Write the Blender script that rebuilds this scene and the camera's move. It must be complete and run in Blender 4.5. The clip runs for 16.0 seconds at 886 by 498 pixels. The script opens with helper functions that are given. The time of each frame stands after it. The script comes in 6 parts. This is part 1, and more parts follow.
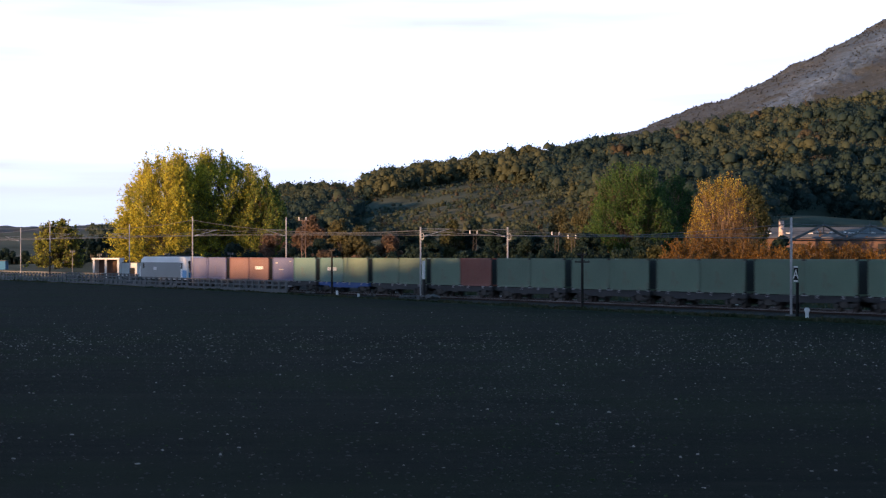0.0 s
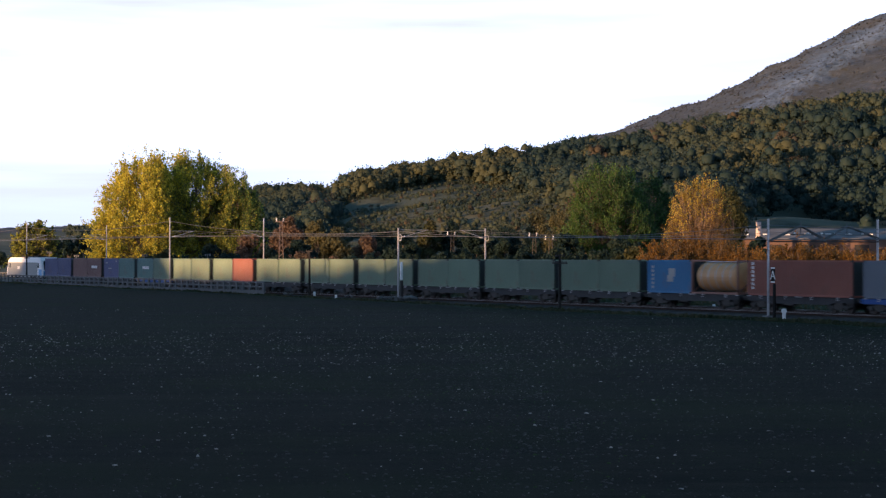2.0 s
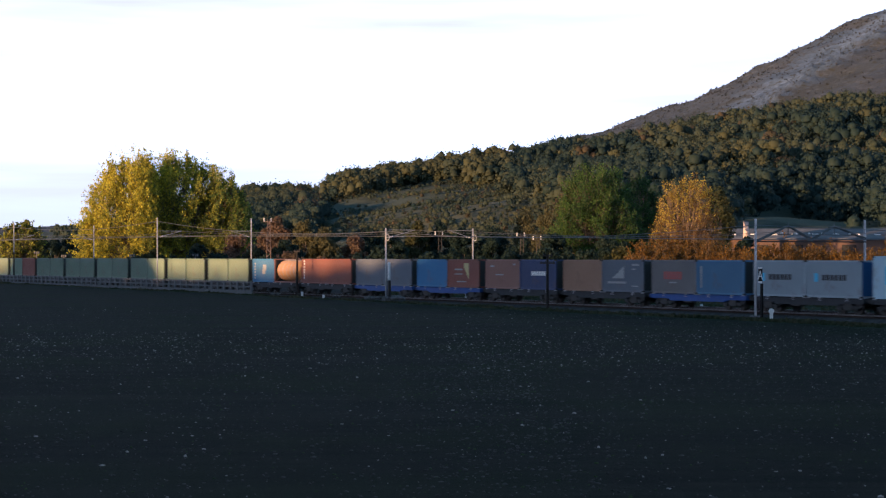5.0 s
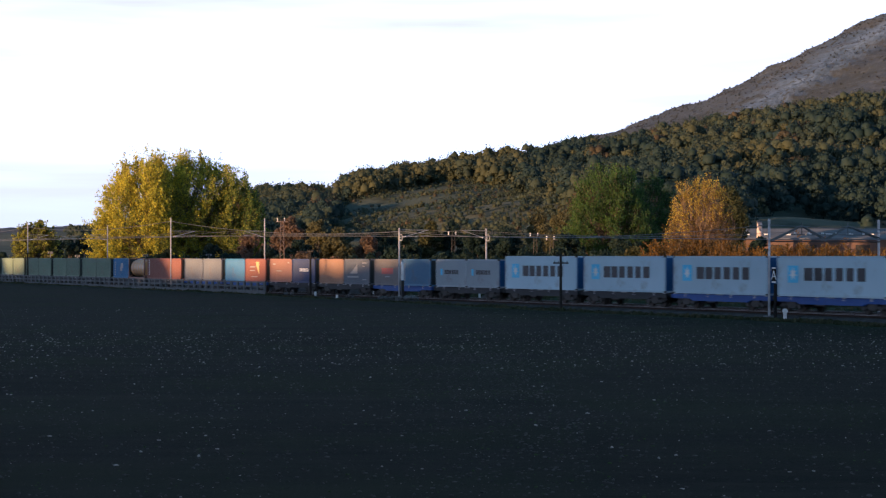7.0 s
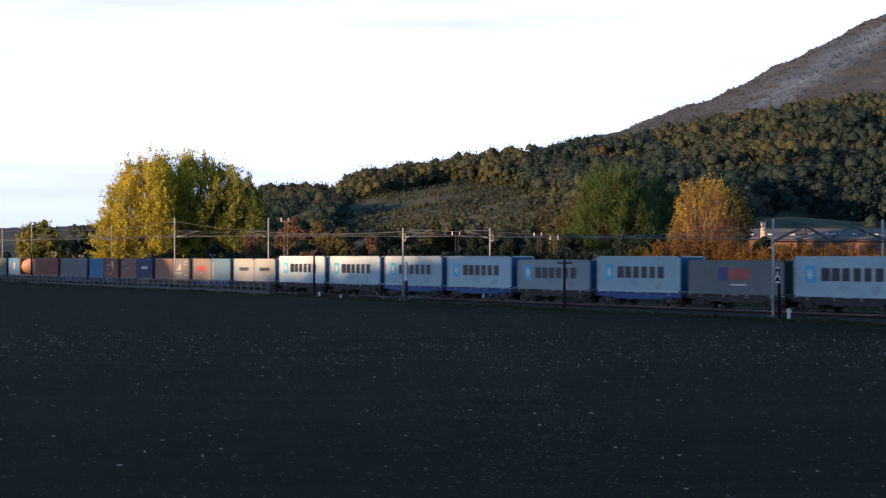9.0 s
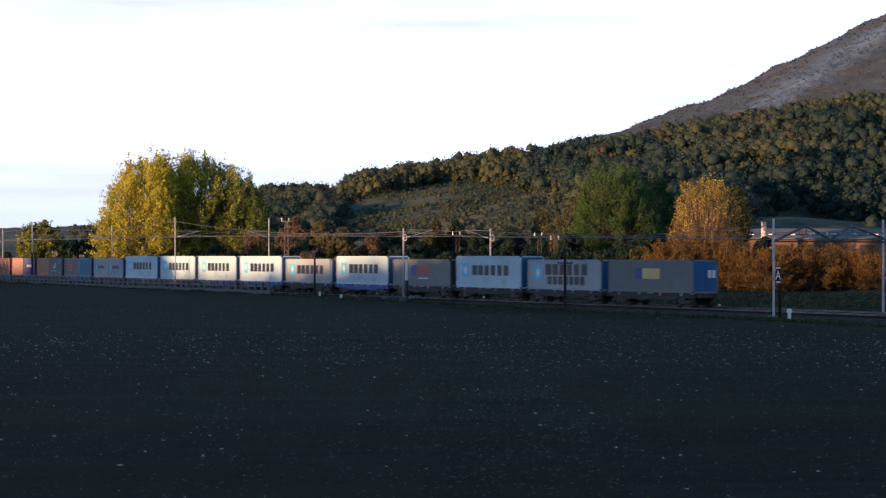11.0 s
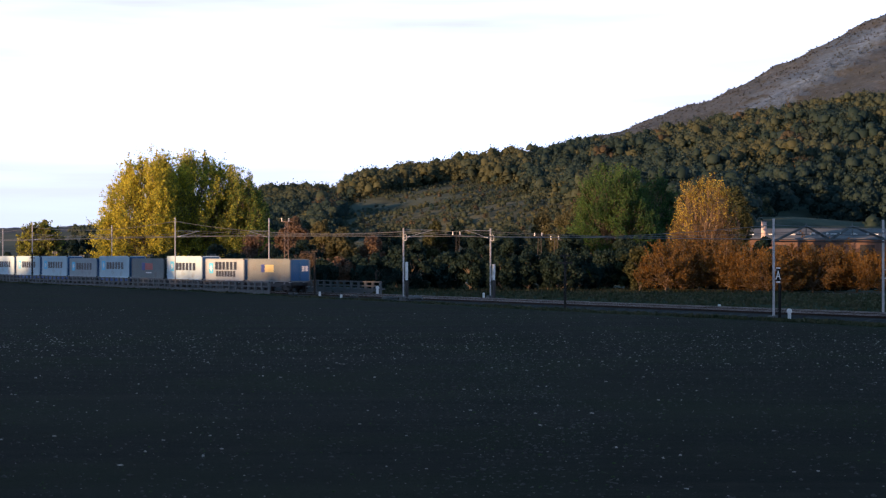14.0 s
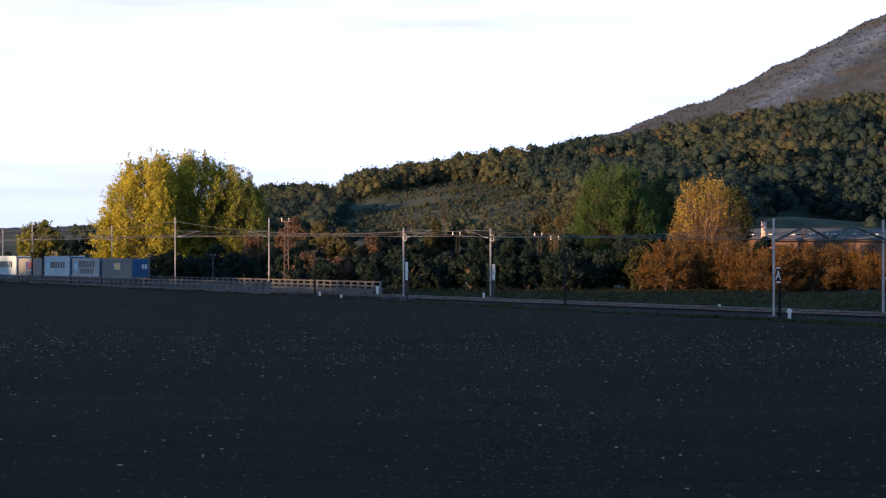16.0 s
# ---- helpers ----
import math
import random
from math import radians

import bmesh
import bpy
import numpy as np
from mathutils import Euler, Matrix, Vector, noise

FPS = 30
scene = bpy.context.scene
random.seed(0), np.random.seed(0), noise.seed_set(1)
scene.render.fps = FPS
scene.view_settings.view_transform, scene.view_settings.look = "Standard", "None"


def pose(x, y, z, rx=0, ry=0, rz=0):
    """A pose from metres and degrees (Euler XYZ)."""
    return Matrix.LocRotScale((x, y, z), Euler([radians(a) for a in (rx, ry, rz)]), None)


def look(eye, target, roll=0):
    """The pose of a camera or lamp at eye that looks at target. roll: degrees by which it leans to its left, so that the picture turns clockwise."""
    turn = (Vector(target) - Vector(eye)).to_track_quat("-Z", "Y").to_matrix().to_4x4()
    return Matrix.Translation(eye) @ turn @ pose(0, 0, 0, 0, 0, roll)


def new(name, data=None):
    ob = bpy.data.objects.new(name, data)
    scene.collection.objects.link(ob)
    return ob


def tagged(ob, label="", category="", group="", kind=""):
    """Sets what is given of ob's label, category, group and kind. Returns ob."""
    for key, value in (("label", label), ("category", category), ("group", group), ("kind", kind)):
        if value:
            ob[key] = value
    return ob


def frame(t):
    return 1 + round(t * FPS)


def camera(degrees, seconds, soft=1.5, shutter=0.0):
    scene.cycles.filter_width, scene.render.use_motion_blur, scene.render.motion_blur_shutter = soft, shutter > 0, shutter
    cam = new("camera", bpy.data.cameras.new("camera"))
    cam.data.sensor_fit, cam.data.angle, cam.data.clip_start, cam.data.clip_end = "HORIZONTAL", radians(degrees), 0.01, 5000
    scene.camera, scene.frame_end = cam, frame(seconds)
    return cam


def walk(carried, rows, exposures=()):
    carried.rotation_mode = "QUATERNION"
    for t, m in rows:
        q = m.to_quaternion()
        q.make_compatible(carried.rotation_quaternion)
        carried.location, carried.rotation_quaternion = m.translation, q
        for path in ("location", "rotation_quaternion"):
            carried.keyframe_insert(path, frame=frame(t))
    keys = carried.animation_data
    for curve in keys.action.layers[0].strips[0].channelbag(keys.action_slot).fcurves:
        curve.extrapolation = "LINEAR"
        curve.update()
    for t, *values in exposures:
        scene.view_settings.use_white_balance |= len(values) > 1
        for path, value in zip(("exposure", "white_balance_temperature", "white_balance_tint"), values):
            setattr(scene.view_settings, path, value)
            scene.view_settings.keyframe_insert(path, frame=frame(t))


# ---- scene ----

# The place: a ploughed field, a double electrified railway that runs off to the left, woods and a mountain behind.
# x to the right, y away from the camera. Rail top is z = 0.
FOCAL = 3720.0
HORIZON = 453.3
EYE = 4.08
TURN = math.atan(1954 / FOCAL)          # the railway's angle to the line of sight
CA, SA = math.cos(TURN), math.sin(TURN)

# ---- camera ----
cam = camera(math.degrees(2 * math.atan(784 / FOCAL)), 16.0, soft=1.25, shutter=0.4)
TILT = math.degrees(math.atan((HORIZON - 441) / FOCAL))
STEP = math.degrees(1 / FOCAL)
PAN = [(0, 30.3, -2), (0.5, 14.2, -1.6), (1, 2.6, -0.6), (1.5, -4.2, 0), (2, -9.3, 0), (2.5, -17, 0), (3, -26, 0),
       (3.5, -31.8, 0), (4, -35.4, 0), (6.5, -13.8, 0), (7, -7.6, 0), (7.5, -4.4, 0), (8, -2, 0), (8.5, -1.2, 0),
       (9, -1, 0), (11.5, 0, 0), (12, 0, 0), (16, 0, 0)]
walk(cam, [(t, pose(0, 0, EYE, 90 + TILT + dy * STEP, 0, dx * STEP)) for t, dx, dy in PAN],
     exposures=[(0, 1.1, 5250, 2), (16, 1.1, 5250, 2)])

# ---- light ----
SUN_H = Vector((-0.768, -0.640))        # towards the sun, on the map
SUN_EL = radians(4.5)
world = bpy.data.worlds.new("evening_sky")
scene.world = world
world.use_nodes = True
wt = world.node_tree
wt.nodes.clear()
w_out = wt.nodes.new("ShaderNodeOutputWorld")
w_bg = wt.nodes.new("ShaderNodeBackground")
w_sky = wt.nodes.new("ShaderNodeTexSky")
w_sky.sky_type = "NISHITA"
w_sky.sun_disc = False
w_sky.sun_elevation = SUN_EL
w_sky.sun_rotation = math.atan2(SUN_H.x, SUN_H.y)
w_sky.dust_density = 2.0
w_tex = wt.nodes.new("ShaderNodeTexCoord")
w_xyz = wt.nodes.new("ShaderNodeSeparateXYZ")
wt.links.new(w_tex.outputs["Generated"], w_xyz.inputs[0])
# bright evening haze that thins out towards the zenith, with faint streaks of cloud
w_haze = wt.nodes.new("ShaderNodeMapRange")
w_haze.interpolation_type = "SMOOTHERSTEP"
for w_name, w_value in (("From Min", 0.1), ("From Max", 0.42), ("To Min", 1.0), ("To Max", 0.0)):
    w_haze.inputs[w_name].default_value = w_value
wt.links.new(w_xyz.outputs["Z"], w_haze.inputs["Value"])
w_map = wt.nodes.new("ShaderNodeMapping")
w_map.inputs["Scale"].default_value = (2.0, 2.0, 26.0)
wt.links.new(w_tex.outputs["Generated"], w_map.inputs["Vector"])
w_noise = wt.nodes.new("ShaderNodeTexNoise")
w_noise.inputs["Scale"].default_value = 2.2
w_noise.inputs["Detail"].default_value = 5.0
wt.links.new(w_map.outputs["Vector"], w_noise.inputs["Vector"])
w_cloud = wt.nodes.new("ShaderNodeMix")
w_cloud.data_type = "RGBA"
w_cloud.inputs["A"].default_value = (8.5, 7.2, 8.2, 1)
w_cloud.inputs["B"].default_value = (12.0, 11.7, 15.0, 1)
w_ramp = wt.nodes.new("ShaderNodeMapRange")
w_ramp.inputs["From Min"].default_value = 0.34
w_ramp.inputs["From Max"].default_value = 0.58
wt.links.new(w_noise.outputs["Fac"], w_ramp.inputs["Value"])
wt.links.new(w_ramp.outputs["Result"], w_cloud.inputs["Factor"])
w_veil = wt.nodes.new("ShaderNodeMix")
w_veil.data_type = "RGBA"
wt.links.new(w_haze.outputs["Result"], w_veil.inputs["Factor"])
# blue added to the clear sky overhead, out of view, to tint the shade
w_high = wt.nodes.new("ShaderNodeMix")
w_high.data_type = "RGBA"
w_high.inputs["Factor"].default_value = 0.3
w_high.inputs["B"].default_value = (1.8, 4.0, 6.6, 1)
wt.links.new(w_sky.outputs["Color"], w_high.inputs["A"])
wt.links.new(w_high.outputs["Result"], w_veil.inputs["A"])
# a bluer band low over the horizon
w_low = wt.nodes.new("ShaderNodeMapRange")
w_low.interpolation_type = "SMOOTHSTEP"
for w_name, w_value in (("From Min", 0.008), ("From Max", 0.055), ("To Min", 1.0), ("To Max", 0.0)):
    w_low.inputs[w_name].default_value = w_value
wt.links.new(w_xyz.outputs["Z"], w_low.inputs["Value"])
w_band = wt.nodes.new("ShaderNodeMix")
w_band.data_type = "RGBA"
w_band.inputs["B"].default_value = (8.5, 7.8, 8.8, 1)
wt.links.new(w_low.outputs["Result"], w_band.inputs["Factor"])
wt.links.new(w_cloud.outputs["Result"], w_band.inputs["A"])
wt.links.new(w_band.outputs["Result"], w_veil.inputs["B"])
wt.links.new(w_veil.outputs["Result"], w_bg.inputs["Color"])
w_bg.inputs["Strength"].default_value = 0.0535
wt.links.new(w_bg.outputs["Background"], w_out.inputs["Surface"])

sun = new("sun", bpy.data.lights.new("sun", "SUN"))
sun.data.energy = 5.0
sun.data.angle = radians(0.5)
sun.data.color = (1.0, 0.49, 0.2)
sun.matrix_world = look((SUN_H.x * 100, SUN_H.y * 100, 100 * math.tan(SUN_EL)), (0, 0, 0))


# ---- materials ----
def node(nt, kind, **values):
    n = nt.nodes.new(kind)
    for key, value in values.items():
        n.inputs[key].default_value = value
    return n


def mix(nt, fac, a, b, mode="MIX"):
    m = nt.nodes.new("ShaderNodeMix")
    m.data_type, m.blend_type = "RGBA", mode
    for slot, value in (("Factor", fac), ("A", a), ("B", b)):
        if isinstance(value, bpy.types.NodeSocket):
            nt.links.new(value, m.inputs[slot])
        elif slot == "Factor":
            m.inputs[slot].default_value = value
        else:
            m.inputs[slot].default_value = (*value, 1)
    return m.outputs["Result"]


def span(nt, value, lo, hi, to_lo=0.0, to_hi=1.0):
    r = node(nt, "ShaderNodeMapRange", **{"From Min": lo, "From Max": hi, "To Min": to_lo, "To Max": to_hi})
    nt.links.new(value, r.inputs["Value"])
    return r.outputs["Result"]


def grain(nt, vector, scale, detail=5.0, rough=0.55):
    n = node(nt, "ShaderNodeTexNoise", Scale=scale, Detail=detail, Roughness=rough)
    nt.links.new(vector, n.inputs["Vector"])
    return n.outputs["Fac"]


def maths(nt, op, a, b):
    m = nt.nodes.new("ShaderNodeMath")
    m.operation = op
    for i, value in enumerate((a, b)):
        if isinstance(value, bpy.types.NodeSocket):
            nt.links.new(value, m.inputs[i])
        else:
            m.inputs[i].default_value = value
    return m.outputs[0]


def start(name):
    m = bpy.data.materials.new(name)
    m.use_nodes = True
    nt = m.node_tree
    return m, nt, nt.nodes["Principled BSDF"]


def surface(name, low, high, scale=4.0, rough=0.7, metal=0.0, bump=0.2, dirt=None, vary=0.0, shine=0.4):
    """Two tones in coarse and fine grain, with dirt patches and relief, in the thing's own space."""
    m, nt, bsdf = start(name)
    at = nt.nodes.new("ShaderNodeTexCoord").outputs["Object"]
    big, fine = grain(nt, at, scale * 0.25, 4), grain(nt, at, scale * 4, 6)
    col = mix(nt, span(nt, big, 0.35, 0.65), low, high)
    col = mix(nt, span(nt, fine, 0.3, 0.8, 0.0, 0.35), col, low)
    if dirt:
        stain = grain(nt, at, scale * 0.6, 8, 0.7)
        col = mix(nt, span(nt, stain, 0.55, 0.75, 0.0, 0.7), col, dirt)
    if vary:
        info = nt.nodes.new("ShaderNodeObjectInfo")
        bright = node(nt, "ShaderNodeHueSaturation")
        nt.links.new(span(nt, info.outputs["Random"], 0, 1, 1 - vary, 1 + vary), bright.inputs["Value"])
        nt.links.new(col, bright.inputs["Color"])
        col = bright.outputs["Color"]
    nt.links.new(col, bsdf.inputs["Base Color"])
    nt.links.new(span(nt, fine, 0.2, 0.8, max(rough - 0.12, 0.05), min(rough + 0.12, 1)), bsdf.inputs["Roughness"])
    bsdf.inputs["Metallic"].default_value = metal
    bsdf.inputs["Specular IOR Level"].default_value = shine
    if bump:
        b = node(nt, "ShaderNodeBump", Strength=bump, Distance=0.02)
        nt.links.new(fine, b.inputs["Height"])
        nt.links.new(b.outputs["Normal"], bsdf.inputs["Normal"])
    return m


def leaf(name, a, b, c, patch=0.35, spread=0.18, relief=0.0):
    """Foliage: every leaf clump takes its own tone between three, and lets some light through."""
    m, nt, bsdf = start(name)
    geo = nt.nodes.new("ShaderNodeNewGeometry")
    r = geo.outputs["Random Per Island"]
    big = grain(nt, geo.outputs["Position"], patch, 3)
    col = mix(nt, span(nt, r, 0.0, 0.6), a, b)
    col = mix(nt, span(nt, big, 0.42, 0.62), col, c)
    bright = node(nt, "ShaderNodeHueSaturation")
    nt.links.new(span(nt, maths(nt, "FRACT", maths(nt, "MULTIPLY", r, 7.31), 0.0), 0, 1, 1 - spread, 1 + spread), bright.inputs["Value"])
    nt.links.new(col, bright.inputs["Color"])
    nt.links.new(bright.outputs["Color"], bsdf.inputs["Base Color"])
    bsdf.inputs["Roughness"].default_value = 0.65
    bsdf.inputs["Specular IOR Level"].default_value = 0.2
    if relief:
        b_node = node(nt, "ShaderNodeBump", Strength=0.8, Distance=relief)
        nt.links.new(grain(nt, geo.outputs["Position"], 0.9, 5, 0.7), b_node.inputs["Height"])
        nt.links.new(b_node.outputs["Normal"], bsdf.inputs["Normal"])
    tr = nt.nodes.new("ShaderNodeBsdfTranslucent")
    nt.links.new(bright.outputs["Color"], tr.inputs["Color"])
    add = node(nt, "ShaderNodeMixShader", Fac=0.5)
    nt.links.new(bsdf.outputs[0], add.inputs[1])
    nt.links.new(tr.outputs[0], add.inputs[2])
    nt.links.new(add.outputs[0], nt.nodes["Material Output"].inputs["Surface"])
    return m


def soil_material():
    m, nt, bsdf = start("ploughed_soil")
    pos = nt.nodes.new("ShaderNodeNewGeometry").outputs["Position"]
    xyz = nt.nodes.new("ShaderNodeSeparateXYZ")
    nt.links.new(pos, xyz.inputs[0])
    p = maths(nt, "ADD", maths(nt, "MULTIPLY", xyz.outputs["X"], CA), maths(nt, "MULTIPLY", xyz.outputs["Y"], SA))
    s = maths(nt, "ADD", maths(nt, "MULTIPLY", xyz.outputs["X"], -SA), maths(nt, "MULTIPLY", xyz.outputs["Y"], CA))
    big, mid, fine = grain(nt, pos, 0.05, 4), grain(nt, pos, 0.7, 5), grain(nt, pos, 7, 6, 0.7)
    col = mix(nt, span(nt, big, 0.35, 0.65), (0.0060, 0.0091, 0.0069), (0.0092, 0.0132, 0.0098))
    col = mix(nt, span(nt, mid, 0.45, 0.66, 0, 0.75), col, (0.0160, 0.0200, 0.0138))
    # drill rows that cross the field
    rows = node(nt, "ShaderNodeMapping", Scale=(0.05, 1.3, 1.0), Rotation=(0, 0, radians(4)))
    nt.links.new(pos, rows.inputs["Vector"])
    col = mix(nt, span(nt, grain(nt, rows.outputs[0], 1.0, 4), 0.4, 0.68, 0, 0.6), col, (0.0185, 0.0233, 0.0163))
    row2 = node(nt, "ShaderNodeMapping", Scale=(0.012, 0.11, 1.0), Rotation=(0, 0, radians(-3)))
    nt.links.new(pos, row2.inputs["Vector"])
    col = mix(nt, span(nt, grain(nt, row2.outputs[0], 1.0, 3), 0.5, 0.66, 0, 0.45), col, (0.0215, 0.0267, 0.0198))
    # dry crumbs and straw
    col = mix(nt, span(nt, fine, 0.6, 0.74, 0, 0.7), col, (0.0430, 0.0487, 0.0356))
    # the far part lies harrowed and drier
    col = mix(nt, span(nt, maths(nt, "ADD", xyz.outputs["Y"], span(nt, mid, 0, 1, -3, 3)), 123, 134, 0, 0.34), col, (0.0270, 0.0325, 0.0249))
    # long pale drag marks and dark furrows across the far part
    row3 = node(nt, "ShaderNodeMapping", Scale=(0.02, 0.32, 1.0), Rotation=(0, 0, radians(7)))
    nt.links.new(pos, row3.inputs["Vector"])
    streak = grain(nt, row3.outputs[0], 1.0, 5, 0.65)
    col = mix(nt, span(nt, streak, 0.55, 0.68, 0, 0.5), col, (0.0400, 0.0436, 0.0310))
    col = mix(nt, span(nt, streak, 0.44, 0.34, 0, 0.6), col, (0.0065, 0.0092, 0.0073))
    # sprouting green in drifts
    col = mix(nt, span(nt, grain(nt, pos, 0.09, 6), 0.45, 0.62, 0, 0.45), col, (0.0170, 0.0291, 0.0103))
    # grass verge beside the line
    edge = maths(nt, "ADD", p, span(nt, grain(nt, pos, 0.25, 5), 0.2, 0.8, -2.5, 2.5))
    grass = mix(nt, span(nt, grain(nt, pos, 1.6, 6), 0.35, 0.65), (0.024, 0.042, 0.022), (0.052, 0.066, 0.038))
    col = mix(nt, span(nt, edge, 84.5, 87.5), col, grass)
    nt.links.new(col, bsdf.inputs["Base Color"])
    bsdf.inputs["Roughness"].default_value = 0.95
    bsdf.inputs["Specular IOR Level"].default_value = 0.05
    b = node(nt, "ShaderNodeBump", Strength=0.9, Distance=0.12)
    nt.links.new(maths(nt, "ADD", fine, mid), b.inputs["Height"])
    nt.links.new(b.outputs["Normal"], bsdf.inputs["Normal"])
    return m


def slope_material():
    m, nt, bsdf = start("hill_grass_and_scrub")
    pos = nt.nodes.new("ShaderNodeNewGeometry").outputs["Position"]
    big, mid, fine = grain(nt, pos, 0.012, 5), grain(nt, pos, 0.06, 6, 0.65), grain(nt, pos, 0.5, 6, 0.7)
    col = mix(nt, span(nt, big, 0.4, 0.6), (0.074, 0.092, 0.072), (0.1, 0.108, 0.08))
    col = mix(nt, span(nt, mid, 0.52, 0.62), col, (0.05, 0.06, 0.044))
    col = mix(nt, span(nt, fine, 0.5, 0.7, 0, 0.6), col, (0.058, 0.066, 0.048))
    nt.links.new(col, bsdf.inputs["Base Color"])
    bsdf.inputs["Roughness"].default_value = 0.95
    bsdf.inputs["Specular IOR Level"].default_value = 0.1
    return m


def rock_material():
    m, nt, bsdf = start("limestone_mountain")
    pos = nt.nodes.new("ShaderNodeNewGeometry").outputs["Position"]
    turn = node(nt, "ShaderNodeMapping", Scale=(1.0, 0.6, 2.4), Rotation=(0, radians(28), 0))
    nt.links.new(pos, turn.inputs["Vector"])
    big, mid, fine = grain(nt, pos, 0.006, 5), grain(nt, turn.outputs[0], 0.022, 7, 0.7), grain(nt, pos, 0.12, 7, 0.75)
    # rock tones set blue-grey in place of distance haze
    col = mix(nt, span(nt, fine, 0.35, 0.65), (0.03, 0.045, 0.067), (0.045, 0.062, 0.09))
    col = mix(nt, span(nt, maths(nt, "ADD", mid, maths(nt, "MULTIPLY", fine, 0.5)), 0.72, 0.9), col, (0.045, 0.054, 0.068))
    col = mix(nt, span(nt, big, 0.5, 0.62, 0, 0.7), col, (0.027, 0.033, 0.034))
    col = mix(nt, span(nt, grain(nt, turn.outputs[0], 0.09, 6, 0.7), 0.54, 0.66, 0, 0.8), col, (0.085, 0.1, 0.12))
    # the bare face that runs up the slope, with its shade put into the blue tone
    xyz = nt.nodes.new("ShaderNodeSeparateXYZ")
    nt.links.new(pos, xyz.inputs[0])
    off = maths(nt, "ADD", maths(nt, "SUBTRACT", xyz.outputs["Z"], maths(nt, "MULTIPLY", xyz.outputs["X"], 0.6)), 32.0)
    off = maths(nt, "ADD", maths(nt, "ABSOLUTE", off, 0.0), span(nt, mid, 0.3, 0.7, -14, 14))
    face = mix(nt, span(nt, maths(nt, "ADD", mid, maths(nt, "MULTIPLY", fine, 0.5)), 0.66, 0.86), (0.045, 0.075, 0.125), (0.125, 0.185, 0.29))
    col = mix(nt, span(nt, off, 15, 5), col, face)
    col = mix(nt, span(nt, grain(nt, pos, 0.2, 5), 0.56, 0.62, 0, 0.8), col, (0.03, 0.032, 0.018))
    nt.links.new(col, bsdf.inputs["Base Color"])
    bsdf.inputs["Roughness"].default_value = 0.9
    b = node(nt, "ShaderNodeBump", Strength=0.5, Distance=3.0)
    nt.links.new(maths(nt, "ADD", mid, fine), b.inputs["Height"])
    nt.links.new(b.outputs["Normal"], bsdf.inputs["Normal"])
    return m


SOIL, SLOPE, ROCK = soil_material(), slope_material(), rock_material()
BALLAST = surface("ballast", (0.045, 0.047, 0.048), (0.092, 0.092, 0.09), 6, 0.95, bump=1.0, dirt=(0.035, 0.025, 0.02), shine=0.0)
SLEEPER = surface("concrete_sleeper", (0.05, 0.046, 0.042), (0.08, 0.075, 0.07), 5, 0.9, shine=0.0)
RAIL = surface("rusty_rail", (0.03, 0.022, 0.018), (0.05, 0.036, 0.03), 3, 0.85, 0.0, 0.1, shine=0.05)
RAIL_HEAD = surface("polished_rail_head", (0.2, 0.19, 0.185), (0.28, 0.27, 0.265), 3, 0.4, 0.3, 0.0)
CONCRETE = surface("weathered_concrete", (0.12, 0.124, 0.128), (0.18, 0.185, 0.188), 1.5, 0.9, bump=0.4, dirt=(0.08, 0.078, 0.072), shine=0.1)
STEEL = surface("galvanised_steel", (0.36, 0.36, 0.37), (0.52, 0.52, 0.53), 4, 0.5, 0.4, 0.1, dirt=(0.2, 0.17, 0.15))
DARK_STEEL = surface("dark_steel", (0.03, 0.03, 0.032), (0.06, 0.055, 0.05), 4, 0.7, 0.2, 0.2, dirt=(0.08, 0.05, 0.035))
COPPER = surface("catenary_wire", (0.13, 0.135, 0.14), (0.2, 0.2, 0.21), 4, 0.5, 0.5, 0.0)
TIMBER = surface("tarred_pole_wood", (0.012, 0.011, 0.01), (0.03, 0.027, 0.024), 5, 0.85)
WHITE = surface("white_paint", (0.68, 0.68, 0.67), (0.82, 0.82, 0.81), 3, 0.5, dirt=(0.45, 0.43, 0.4))
BLACK = surface("black_paint", (0.01, 0.01, 0.011), (0.018, 0.018, 0.019), 4, 0.7, bump=0.0, shine=0.1)
GREY_STEEL = surface("grey_painted_steel", (0.1, 0.105, 0.105), (0.15, 0.155, 0.155), 3, 0.7, 0.1, 0.0, shine=0.2)
BARK = surface("bark", (0.09, 0.075, 0.06), (0.17, 0.145, 0.12), 6, 0.95, bump=0.8)
TWIG = surface("twig_bark", (0.17, 0.12, 0.08), (0.26, 0.19, 0.13), 6, 0.9, bump=0.5)
STONE = surface("field_stone", (0.2, 0.19, 0.17), (0.4, 0.37, 0.33), 9, 0.95, dirt=(0.1, 0.09, 0.08), vary=0.3)
CLOD = surface("dry_clod", (0.03, 0.033, 0.03), (0.1, 0.1, 0.092), 9, 0.95)
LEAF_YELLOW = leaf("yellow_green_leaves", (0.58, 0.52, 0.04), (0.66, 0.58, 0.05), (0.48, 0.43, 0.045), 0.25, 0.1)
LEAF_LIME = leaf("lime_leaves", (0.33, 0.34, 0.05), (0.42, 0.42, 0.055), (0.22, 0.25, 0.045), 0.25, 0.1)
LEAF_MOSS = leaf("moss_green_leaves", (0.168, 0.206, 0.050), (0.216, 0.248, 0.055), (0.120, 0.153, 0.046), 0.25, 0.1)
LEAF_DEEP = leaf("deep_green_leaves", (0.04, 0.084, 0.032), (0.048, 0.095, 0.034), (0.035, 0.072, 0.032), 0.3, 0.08)
